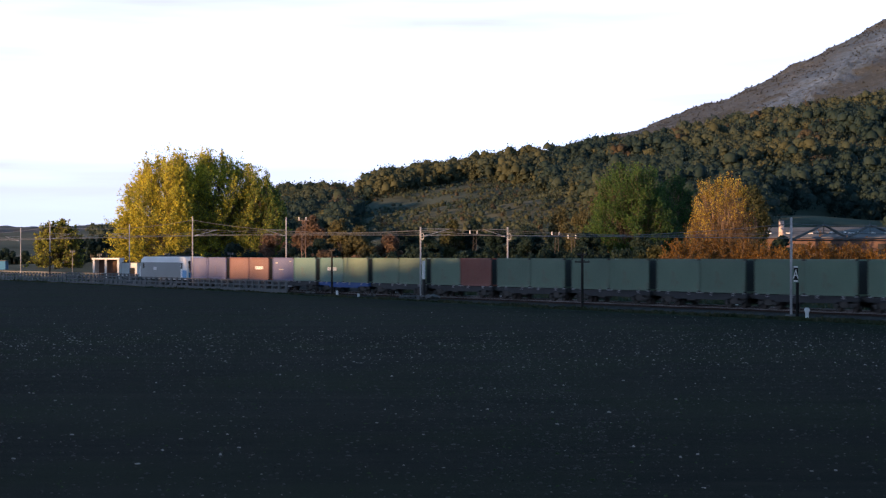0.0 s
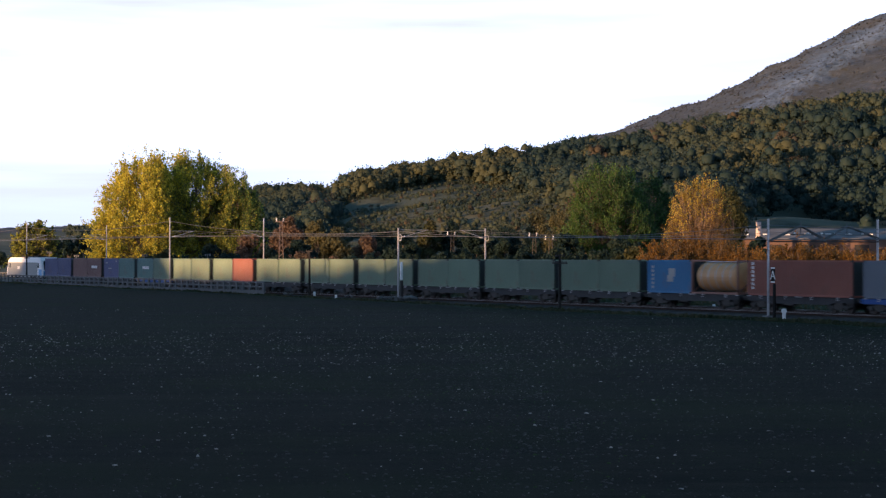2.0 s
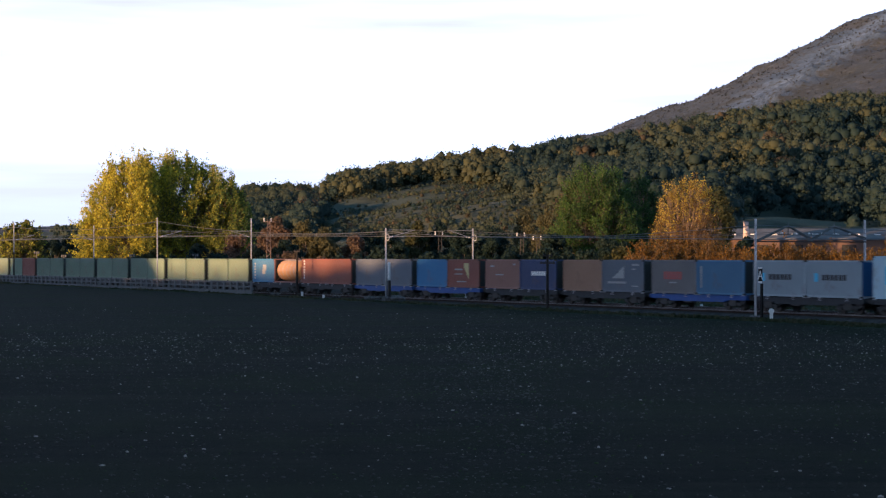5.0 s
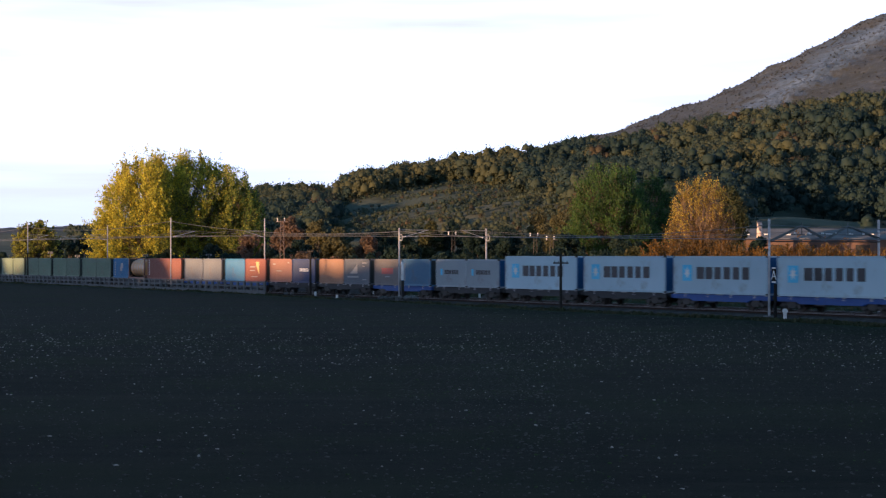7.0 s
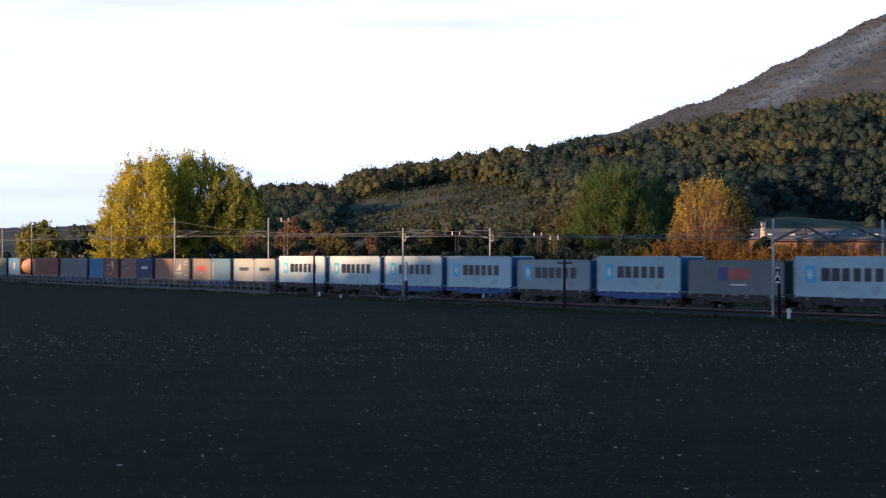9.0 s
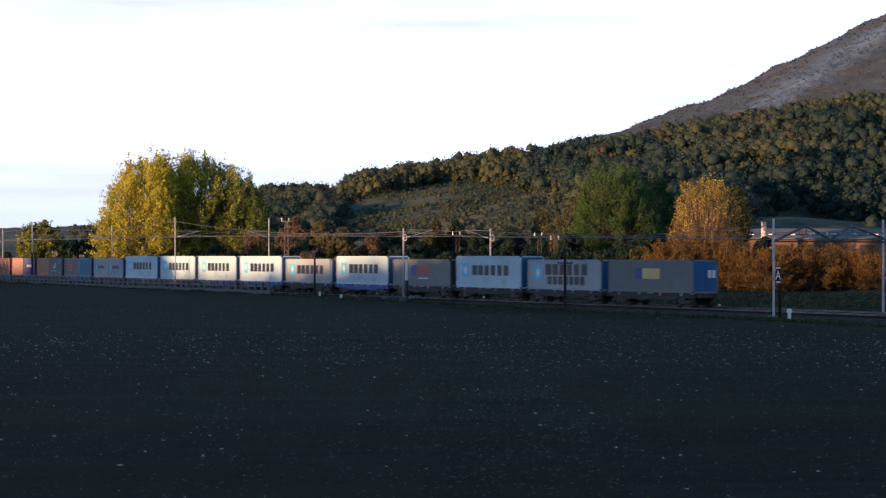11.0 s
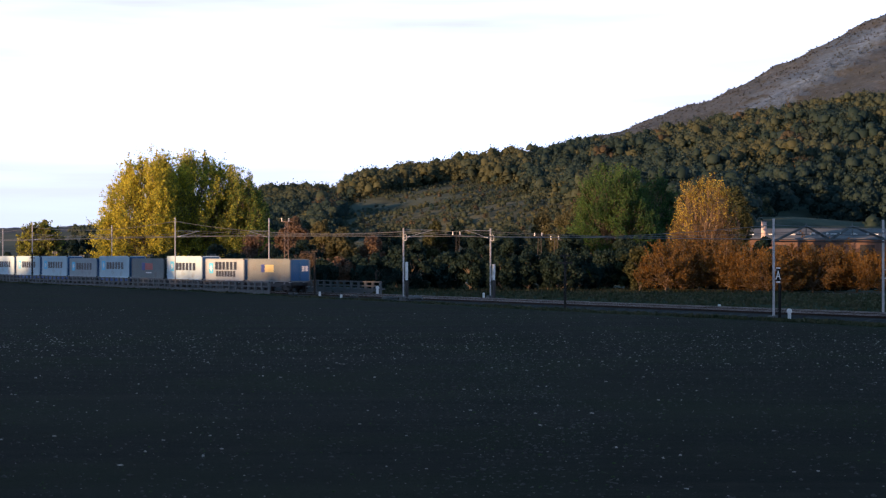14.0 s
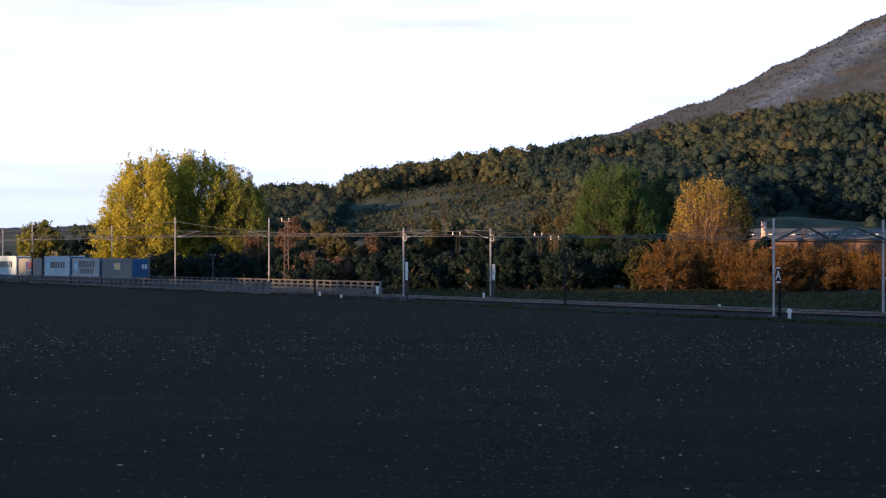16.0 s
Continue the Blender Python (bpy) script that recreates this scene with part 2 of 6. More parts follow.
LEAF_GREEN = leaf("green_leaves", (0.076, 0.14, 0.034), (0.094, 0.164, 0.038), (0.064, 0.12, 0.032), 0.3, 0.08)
LEAF_ORANGE = leaf("orange_leaves", (0.128, 0.066, 0.012), (0.163, 0.085, 0.013), (0.088, 0.050, 0.013), 0.35, 0.1)
LEAF_AMBER = leaf("amber_leaves", (0.202, 0.108, 0.016), (0.246, 0.133, 0.020), (0.141, 0.077, 0.014), 0.35, 0.1)
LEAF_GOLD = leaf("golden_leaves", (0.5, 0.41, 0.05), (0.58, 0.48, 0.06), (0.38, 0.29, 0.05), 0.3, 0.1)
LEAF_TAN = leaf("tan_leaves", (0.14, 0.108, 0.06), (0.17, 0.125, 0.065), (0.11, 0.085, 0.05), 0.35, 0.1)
LEAF_RUST = leaf("rust_leaves", (0.146, 0.100, 0.074), (0.178, 0.121, 0.084), (0.124, 0.095, 0.067), 0.35, 0.08)
LEAF_DARK = leaf("dark_leaves", (0.022, 0.044, 0.037), (0.028, 0.05, 0.04), (0.019, 0.04, 0.036), 0.35, 0.08)
LEAF_OAK = leaf("oak_leaves", (0.06, 0.072, 0.032), (0.085, 0.088, 0.036), (0.05, 0.064, 0.03), 0.35, 0.1)
LEAF_OLIVE = leaf("olive_leaves", (0.11, 0.108, 0.052), (0.135, 0.128, 0.058), (0.088, 0.092, 0.048), 0.35, 0.08)
LEAF_BROWN = leaf("brown_leaves", (0.14, 0.095, 0.045), (0.18, 0.125, 0.05), (0.1, 0.08, 0.04))
# far leaves and heath made bluer and paler to stand in for haze
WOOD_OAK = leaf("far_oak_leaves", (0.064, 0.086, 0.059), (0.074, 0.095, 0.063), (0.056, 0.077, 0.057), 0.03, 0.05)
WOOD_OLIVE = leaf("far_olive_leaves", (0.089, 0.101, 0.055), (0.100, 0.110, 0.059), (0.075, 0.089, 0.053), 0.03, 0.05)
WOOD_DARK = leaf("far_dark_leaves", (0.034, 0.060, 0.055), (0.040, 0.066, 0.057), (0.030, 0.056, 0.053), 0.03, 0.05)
HEATH = leaf("heath_hazed", (0.070, 0.080, 0.096), (0.081, 0.090, 0.106), (0.063, 0.072, 0.090), 0.05, 0.06)
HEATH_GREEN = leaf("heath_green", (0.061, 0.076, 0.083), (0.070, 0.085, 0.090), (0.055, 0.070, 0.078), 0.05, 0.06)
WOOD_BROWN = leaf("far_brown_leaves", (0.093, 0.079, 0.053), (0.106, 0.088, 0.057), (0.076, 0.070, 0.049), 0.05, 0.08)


# ---- building helpers ----
def mesh_of(name, verts, faces, mats=(), index=None, smooth=False):
    me = bpy.data.meshes.new(name)
    me.from_pydata(verts, [], faces)
    for m in mats:
        me.materials.append(m)
    if index is not None:
        me.polygons.foreach_set("material_index", index)
    if smooth:
        me.polygons.foreach_set("use_smooth", [True] * len(faces))
    me.update()
    return me


def part(name, bm, material, parent, label="", at=None, kind=""):
    """Links a bmesh, or a mesh, as one object under a thing or a part. The material sits on the object, so meshes are shared."""
    if isinstance(bm, bmesh.types.BMesh):
        me = bpy.data.meshes.new(name)
        bm.to_mesh(me)
        bm.free()
    else:
        me = bm
    if not me.materials:
        me.materials.append(material)
    ob = new(name, me)
    if material is not None and me.materials[0] != material:
        ob.material_slots[0].link = "OBJECT"
        ob.material_slots[0].material = material
    ob.parent = parent
    if at is not None:
        ob.matrix_basis = at
    if label:
        ob["label"] = label
    if kind or name == "lettering":
        ob["kind"] = kind or "stuff"
    return ob


def thing(name, label, category, m=None, group="", kind=""):
    ob = new(name)
    ob.empty_display_size = 0.3
    if m is not None:
        ob.matrix_basis = m
    return tagged(ob, label, category, group, kind)


def box(bm, x0, y0, z0, x1, y1, z1, bevel=0.0):
    r = bmesh.ops.create_cube(bm, size=1.0, matrix=Matrix.Translation(((x0 + x1) / 2, (y0 + y1) / 2, (z0 + z1) / 2))
                              @ Matrix.Diagonal((x1 - x0, y1 - y0, z1 - z0, 1)))
    if bevel:
        edges = list({e for v in r["verts"] for e in v.link_edges})
        bmesh.ops.bevel(bm, geom=edges, offset=bevel, segments=1, affect="EDGES")
    return bm


def tube(bm, a, b, r0, r1=None, n=8):
    """A tapered round bar from a to b."""
    a, b = Vector(a), Vector(b)
    r1 = r0 if r1 is None else r1
    m = (b - a).to_track_quat("Z", "Y").to_matrix().to_4x4()
    bmesh.ops.create_cone(bm, cap_ends=True, segments=n, radius1=r0, radius2=r1, depth=(b - a).length,
                          matrix=Matrix.Translation((a + b) / 2) @ m)
    return bm


def B():
    return bmesh.new()


def line_at(s, p, z=0.0):
    """A point s metres along the railway and p metres out from the camera, square to it."""
    return Vector((p * CA - s * SA, p * SA + s * CA, z))


def line_pose(s, p, z=0.0):
    """Its own x runs along the line, away to the left; its own y points at the field."""
    return Matrix.Translation(line_at(s, p, z)) @ pose(0, 0, 0, 0, 0, 90 + math.degrees(TURN))


def seen_at(u, y, z=0.0):
    """The point at depth y that lies on the bearing u."""
    return Vector(((u - 784) / FOCAL * y, y, z))


def height_for(v, y):
    return EYE + (HORIZON - v) * y / FOCAL


# ---- the ground ----
RIDGE = np.array([(-4000, 440), (-400, 424), (0, 413), (160, 409), (300, 392), (430, 366), (470, 356), (560, 352), (590, 366), (606, 354),
                  (640, 338), (720, 327), (800, 313), (880, 304), (960, 294), (1100, 274), (1200, 254), (1270, 240), (1330, 232),
                  (1400, 218), (1568, 196), (2500, 150), (5000, 120)], float)
PEAK = np.array([(-4000, 440), (500, 400), (800, 320), (900, 280), (960, 264), (1000, 254), (1100, 231), (1150, 212), (1250, 178), (1350, 133),
                 (1450, 83), (1568, 30), (1800, -60), (2500, -150), (5000, -100)], float)
S_GROUND = np.array([(-400, -0.4), (80, -0.5), (150, -0.3), (200, -0.05), (300, 0.18), (420, 0.2), (900, 0.2)])


def wave(x, y, scale, seed=0.0):
    return (np.sin(x / scale + seed) * np.cos(y / (scale * 1.27) + 1.7 * seed)
            + 0.5 * np.sin((x + 0.6 * y) / (scale * 0.47) + 2.1 * seed) + 0.3 * np.cos((0.8 * x - y) / (scale * 0.23) + seed)) / 1.8


def smooth01(v):
    v = np.clip(v, 0, 1)
    return v * v * (3 - 2 * v)


def ground_z(x, y):
    x, y = np.asarray(x, float), np.asarray(y, float)
    p, s = x * CA + y * SA, -x * SA + y * CA
    z = np.interp(s, S_GROUND[:, 0], S_GROUND[:, 1]) + 0.07 * wave(x, y, 9.0, 0.4)
    near_line = smooth01((p - 86.5) / 3)
    z = z * (1 - near_line) + np.minimum(z, -0.42) * near_line
    behind = smooth01((p - 101) / 5)
    z = z * (1 - behind) + 0.0 * behind
    # the bank on which the camera stands
    r = np.hypot(x, y)
    z = z + 2.75 * (1 - smooth01((r - 6) / 20))
    # the wooded hill and the mountain behind it
    yy = np.maximum(y, 1.0)
    u = np.clip(x / yy * FOCAL + 784, -3900, 4900)
    h1 = EYE + (HORIZON - np.interp(u, RIDGE[:, 0], RIDGE[:, 1])) * 900 / FOCAL
    up = np.clip((yy - 330) / 570, 0, 1) ** 1.15
    down = 1 - 0.45 * smooth01((yy - 920) / 330)
    hill = (h1 * up * down + 6.5 * np.sin(np.pi * up ** 0.8) * wave(x, y, 38.0, 1.0) * np.clip(h1 / 40, 0, 1.5)) * (y > 330)
    h2 = EYE + (HORIZON - np.interp(u, PEAK[:, 0], PEAK[:, 1])) * 2000 / FOCAL
    up2 = np.clip((yy - 1150) / 850, 0, 1) ** 1.05
    down2 = 1 - 0.7 * smooth01((yy - 2000) / 2400)
    mount = np.where(y > 1150, h2 * up2 * down2 * (1 + 0.015 * wave(x, y, 120.0, 2.0) + 0.008 * wave(x, y, 31.0, 5.0))
                     + (2.2 * wave(x, y, 15.0, 3.0) + 1.2 * wave(x, y, 6.5, 7.0)) * np.clip(up2 * 3, 0, 1), 0)
    # broken rock ribs, steep on the side away from the sun, along the bare face
    off = np.abs((x - 287) * 0.70 - (y - 1765) * 0.71 + 8 * wave(x, y, 14.0, 4.0))
    saw = ((x + 0.35 * y + 6 * wave(x, y, 22.0, 9.0)) / 13.0) % 1.0
    rib = np.where(saw < 0.55, saw / 0.55, (1 - saw) / 0.45)
    mount = mount + np.where((y > 1500) & (x > 225), 6.0 * rib * (1 - smooth01((off - 16) / 16)) * smooth01((x - 225) / 40), 0)
    return np.where(y > 330, np.maximum(np.maximum(hill, mount), z), z)


def build_ground():
    front = np.radians(np.linspace(-16, 16, 260))
    rest = np.radians(np.linspace(16, 344, 84))[1:-1]
    az = np.concatenate([front, rest])
    rad = np.concatenate([np.linspace(2, 30, 16), np.geomspace(31, 330, 150), np.geomspace(333, 1150, 110), np.linspace(1160, 2060, 100), np.geomspace(2080, 4700, 30)])
    A, R = np.meshgrid(az, rad)
    X, Y = R * np.sin(A), R * np.cos(A)
    # rows beyond the railway run square to the view, so that the ridges are level lines
    Z = ground_z(X, Y)
    verts = np.stack([X, Y, Z], -1).reshape(-1, 3)
    nr, na = X.shape
    faces, index = [], []
    yc = Y
    for i in range(nr - 1):
        for j in range(na):
            k = (j + 1) % na
            faces.append((i * na + j, i * na + k, (i + 1) * na + k, (i + 1) * na + j))
            p = X[i, j] * CA + Y[i, j] * SA
            index.append(2 if yc[i, j] > 1160 else 1 if (p > 118 and yc[i, j] > 120) or yc[i, j] > 330 else 0)
    verts = verts.tolist()
    hub = len(verts)
    verts.append((0, 0, 2.3))
    for j in range(na):
        faces.append((j, hub, (j + 1) % na))
        index.append(0)
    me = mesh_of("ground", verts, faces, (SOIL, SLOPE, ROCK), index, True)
    bm = B()
    bm.from_mesh(me)
    bmesh.ops.recalc_face_normals(bm, faces=bm.faces)
    bm.to_mesh(me)
    bm.free()
    return tagged(new("ground", me), "dark ploughed field rising to a wooded hill and grey mountain", "ground", kind="structure")


build_ground()


def build_shade_bank():
    """A high bank added out of view to the left, to keep the low sun from the field and most of the line; two dips
    shaped into its crest let it through.
    """
    e = Vector((-SUN_H.y, SUN_H.x)) * -1
    if e.y < 0:
        e = -e
    qs = np.concatenate([np.linspace(-500, 90, 60), np.linspace(91, 345, 300)])
    k_far = 180.0
    # the bearing at which each line of sunlight meets the train, and how high the shade reaches there
    d, n = Vector((-SA, CA)), Vector((CA, SA))
    along = (qs - 93 * e.dot(n)) / e.dot(d)
    depth = 93 * SA + along * CA
    bearing = np.where(depth > 60, 93 / CA * FOCAL / np.maximum(depth, 60) - 1170, 5000)
    shade = np.interp(bearing, [-60, 12, 22, 46, 56, 90, 200, 240, 288, 314, 420, 470, 520, 560, 650, 760, 900, 1050, 1250, 1600],
                      [0.0, 4.2, 1.8, 1.8, 5.0, 7.0, 7.5, 7.5, 5.0, 1.9, 1.8, 2.2, 2.6, 2.9, 3.4, 4.4, 6.8, 9.0, 12.0, 14.0])
    shade = shade + 0.25 * np.sin(qs / 1.9) + 0.2 * np.sin(qs / 0.83)
    h_train = 93 * SUN_H.dot(n) + along * SUN_H.dot(d)
    crest = np.where(bearing < 4000, shade + (k_far - h_train) * math.tan(SUN_EL), 60.0)
    crest = np.clip(crest, 0, 60) * (1 - smooth01((-40 - bearing) / 60))
    offs = [(-70, 0.0), (-30, 0.55), (-8, 0.93), (0, 1.0), (8, 0.93), (30, 0.55), (70, 0.0)]
    verts, faces = [], []
    for q, c in zip(qs, crest):
        for o, w in offs:
            k = k_far + o
            v = e * q + SUN_H * k
            verts.append((v.x, v.y, max(c, 0) * w - (0.8 if w < 1 else 0)))
    n = len(offs)
    for i in range(len(qs) - 1):
        for j in range(n - 1):
            faces.append((i * n + j, i * n + j + 1, (i + 1) * n + j + 1, (i + 1) * n + j))
    tagged(new("bank", mesh_of("bank", verts, faces, (SLOPE,), None, True)), "grassy bank out of view, added to shade the field", "bank", kind="structure")


build_shade_bank()

# ---- the railway ----
S0, S1 = -40.0, 520.0
NEAR_TRACK, FAR_TRACK = 94.2, 98.3


def strip(name, outline, material, label, category, s0=S0, s1=S1, pieces=56):
    """A long body of one section (p, z) along the line."""
    verts, faces = [], []
    n = len(outline)
    for i in range(pieces + 1):
        s = s0 + (s1 - s0) * i / pieces
        verts += [tuple(line_at(s, p, z)) for p, z in outline]
    for i in range(pieces):
        for j in range(n):
            k = (j + 1) % n
            faces.append((i * n + j, (i + 1) * n + j, (i + 1) * n + k, i * n + k))
    faces += [tuple(range(n)), tuple(range(pieces * n + n - 1, pieces * n - 1, -1))]
    me = mesh_of(name, verts, faces, (material,))
    return tagged(new(name, me), label, category, kind="structure")


strip("ballast_bed", [(90.6, -0.6), (91.7, -0.2), (100.8, -0.2), (101.9, -0.6)], BALLAST, "grey-brown stone ballast under two tracks", "ballast")


def build_rails():
    for centre in (NEAR_TRACK, FAR_TRACK):
        for side in (-0.835, 0.835):
            c = centre + side
            strip("rail", [(c - 0.07, -0.17), (c - 0.07, -0.14), (c - 0.012, -0.12), (c - 0.012, -0.03),
                           (c + 0.012, -0.03), (c + 0.012, -0.12), (c + 0.07, -0.14), (c + 0.07, -0.17)],
                  RAIL, "rusty steel rail on concrete sleepers", "rail", pieces=40)
            strip("rail_head", [(c - 0.036, -0.03), (c - 0.036, 0.0), (c + 0.036, 0.0), (c + 0.036, -0.03)], RAIL_HEAD, "polished head of a steel rail", "rail", pieces=40)
        bm_v, bm_f = [], []
        for i in range(int((S1 - S0) / 0.6)):
            s = S0 + 0.3 + 0.6 * i
            k = len(bm_v)
            for z in (-0.3, -0.165):
                for a, b in ((-0.13, -1.3), (0.13, -1.3), (0.13, 1.3), (-0.13, 1.3)):
                    bm_v.append(tuple(line_at(s + a, centre + b, z)))
            bm_f += [(k + 4, k + 5, k + 6, k + 7), (k, k + 1, k + 5, k + 4), (k + 1, k + 2, k + 6, k + 5), (k + 2, k + 3, k + 7, k + 6), (k + 3, k, k + 4, k + 7)]
        tagged(new("sleepers", mesh_of("sleepers", bm_v, bm_f, (SLEEPER,))), "concrete sleepers bedded in ballast", "sleepers", kind="stuff")


build_rails()

# masts: place along the line, height, on the field side or the far side
NEAR_P, FAR_P = 91.0, 101.0


def s_of(u, p):
    """How far along the line the bearing u meets the row at p."""
    y = p / CA * FOCAL / (u + 1170)
    return (y - p * SA) / CA


CONTACT = [5.2, 5.25, 6.0, 6.55, 6.6, 6.6]
MASTS = [(1369, NEAR_P, 6.75), (714, NEAR_P, 6.78), (310, NEAR_P, 8.8), (57, NEAR_P, 9.0),
         (1563, FAR_P, 6.75), (868, FAR_P, 6.8), (476, FAR_P, 8.7), (198, FAR_P, 8.6), (5, FAR_P, 8.75)]


def ring(bm, centre, r, w, axis, n=18):
    q = Vector(axis).to_track_quat("Z", "Y").to_matrix()
    pts = [Vector(centre) + q @ Vector((r * math.cos(2 * math.pi * i / n), r * math.sin(2 * math.pi * i / n), 0)) for i in range(n)]
    for i in range(n):
        tube(bm, pts[i], pts[(i + 1) % n], w, w, 5)


def sign_a(parent, m):
    board = part("sign_board", box(B(), -0.24, -0.02, -0.55, 0.24, 0.0, 0.55, 0.01), BLACK, parent, "black board with a white letter A", m)
    bm = B()
    box(bm, -0.24, 0.003, 0.45, 0.24, 0.012, 0.55)
    box(bm, -0.24, 0.003, -0.55, 0.24, 0.012, -0.45)
    part("white_band", bm, WHITE, board, kind="stuff")
    cu = bpy.data.curves.new("letter", "FONT")
    cu.body, cu.size, cu.align_x, cu.extrude = "A", 0.92, "CENTER", 0.004
    cu.materials.append(WHITE)
    ob = new("letter", cu)
    ob.parent = board
    ob.matrix_basis = pose(0, 0.008, -0.32, 90, 0, 180)


def build_mast(u, p, top):
    s = s_of(u, p)
    near = p == NEAR_P
    tall = top > 8
    base = 0.1 if s > 130 else -0.25
    mast = thing("catenary_mast", "grey steel catenary mast on a concrete foot" if not tall else "tall grey steel catenary mast at the halt",
                 "catenary mast", line_pose(s, p, 0), "catenary masts")
    bm = B()
    for a in (-1, 1):
        box(bm, a * 0.06 - 0.022, -0.05, base, a * 0.06 + 0.022, 0.05, top)
    z = base + 0.35
    k = 1
    while z < top - 0.5:
        box(bm, -0.055, -0.046, z, 0.055, -0.034, z + 0.09)
        box(bm, -0.055, 0.034, z, 0.055, 0.046, z + 0.09)
        tube(bm, (-0.05 * k, 0.04, z + 0.09), (0.05 * k, 0.04, z + 0.5), 0.01, 0.01, 4)
        k, z = -k, z + 0.5
    part("post", bm, STEEL, mast)
    part("foot", box(B(), -0.32, -0.32, -0.6, 0.32, 0.32, base + 0.06, 0.04), CONCRETE, mast)
    way = -1 if near else 1       # towards the tracks
    reach = NEAR_TRACK - NEAR_P if near else FAR_P - FAR_TRACK
    if u not in (1369, 1563):
        level = {714: 6.0, 868: 6.0, 310: 6.55, 476: 6.55}.get(u, 6.6)
        hang = level + 0.6
        bm = B()
        tube(bm, (0, 0, level - 0.2), (0, way * reach, hang), 0.03)
        tube(bm, (0, 0, hang), (0, way * reach, hang), 0.022)
        tube(bm, (0, way * 0.5, level - 0.1), (0, way * reach, level + 0.05), 0.022)
        part("bracket", bm, STEEL, mast)
        bm = B()
        for o in (0.35, 0.5, 0.65):
            tube(bm, (0, way * o, level - 0.2 + 0.25 * o), (0, way * (o + 0.05), level - 0.2 + 0.26 * o), 0.07, 0.07, 8)
        part("insulator", bm, WHITE, mast, kind="stuff")
    if u in (714, 868):
        bm = B()
        ring(bm, (-0.38, 0, 5.85), 0.32, 0.03, (0, 1, 0))
        tube(bm, (-0.1, 0, 5.85), (-0.38, 0, 5.85), 0.03)
        part("tension_wheel", bm, STEEL, mast)
        part("weight_guard", box(B(), -0.82, -0.1, 1.75 if u == 714 else 1.6, -0.56, 0.1, 3.5 if u == 714 else 3.25, 0.03), WHITE, mast, "white tall counterweight guard")
        part("weight_stack", box(B(), -0.84, -0.13, base - 0.2, -0.54, 0.13, 1.7, 0.02), DARK_STEEL, mast)
        bm = B()
        for z in (2.0, 3.2, 5.6):
            box(bm, -0.7, -0.03, z, 0.0, 0.03, z + 0.05)
        part("guide_arm", bm, STEEL, mast, kind="stuff")
    if u in (1369, 1563):
        sign_a(mast, pose(-0.72, 0.12, 2.72))
        bm = B()
        for z in (2.4, 3.05):
            box(bm, -0.72, -0.03, z, 0.0, 0.03, z + 0.05)
        part("sign_arm", bm, STEEL, mast, kind="stuff")
        part("cable_duct", box(B(), -0.82, -0.08, base - 0.2, -0.6, 0.06, 2.1, 0.02), BLACK, mast)
    return mast


for m_row in MASTS:
    build_mast(*m_row)


def build_portal():
    s = s_of(1369, NEAR_P)
    portal = thing("portal_beam", "grey steel truss beam spanning both tracks between two masts", "portal beam", line_pose(s, 0, 0))
    y0, y1 = -NEAR_P - 0.1, -FAR_P + 0.1
    bm = B()
    for dx in (-0.18, 0.18):
        tube(bm, (dx, y0, 5.12), (dx, y1, 5.12), 0.05)
    part("lower_chord", bm, DARK_STEEL, portal)
    bm = B()
    tube(bm, (0, y0 - 1.9, 5.62), (0, y1 + 0.6, 5.62), 0.035)
    part("upper_chord", bm, GREY_STEEL, portal)
    peaks = [y0 - 2.8, y0 - 7.0]
    for i, pk in enumerate(peaks):
        bm = B()
        a0 = y0 if i == 0 else y0 - 4.7
        a1 = y0 - 4.7 if i == 0 else y1
        for dx in (-0.18, 0.18):
            tube(bm, (dx, a0, 5.15), (dx * 0.4, pk, 6.25), 0.055)
            tube(bm, (dx, a1, 5.4), (dx * 0.4, pk, 6.25), 0.055)
        tube(bm, (0, pk, 5.62), (0, pk, 6.5), 0.035)
        tube(bm, (0, pk - 0.6, 6.2), (0, pk + 0.6, 6.2), 0.035)
        part("brace", bm, GREY_STEEL, portal)
    bm = B()
    for k in range(6):
        y = y0 - 2.2 - k * 1.25
        tube(bm, (0, y, 5.66), (0, y, 5.78), 0.09)
    part("insulator", bm, WHITE, portal, kind="stuff")


build_portal()


def wire(points, r, name, label, parent=None):
    bm = B()
    for a, b in zip(points, points[1:]):
        tube(bm, a, b, r, r, 4)
    me = bpy.data.meshes.new(name)
    bm.to_mesh(me)
    bm.free()
    me.materials.append(COPPER)
    ob = new(name, me)
    if parent:
        ob.parent = parent
        return ob
    return tagged(ob, label, "overhead wire", "overhead wires")


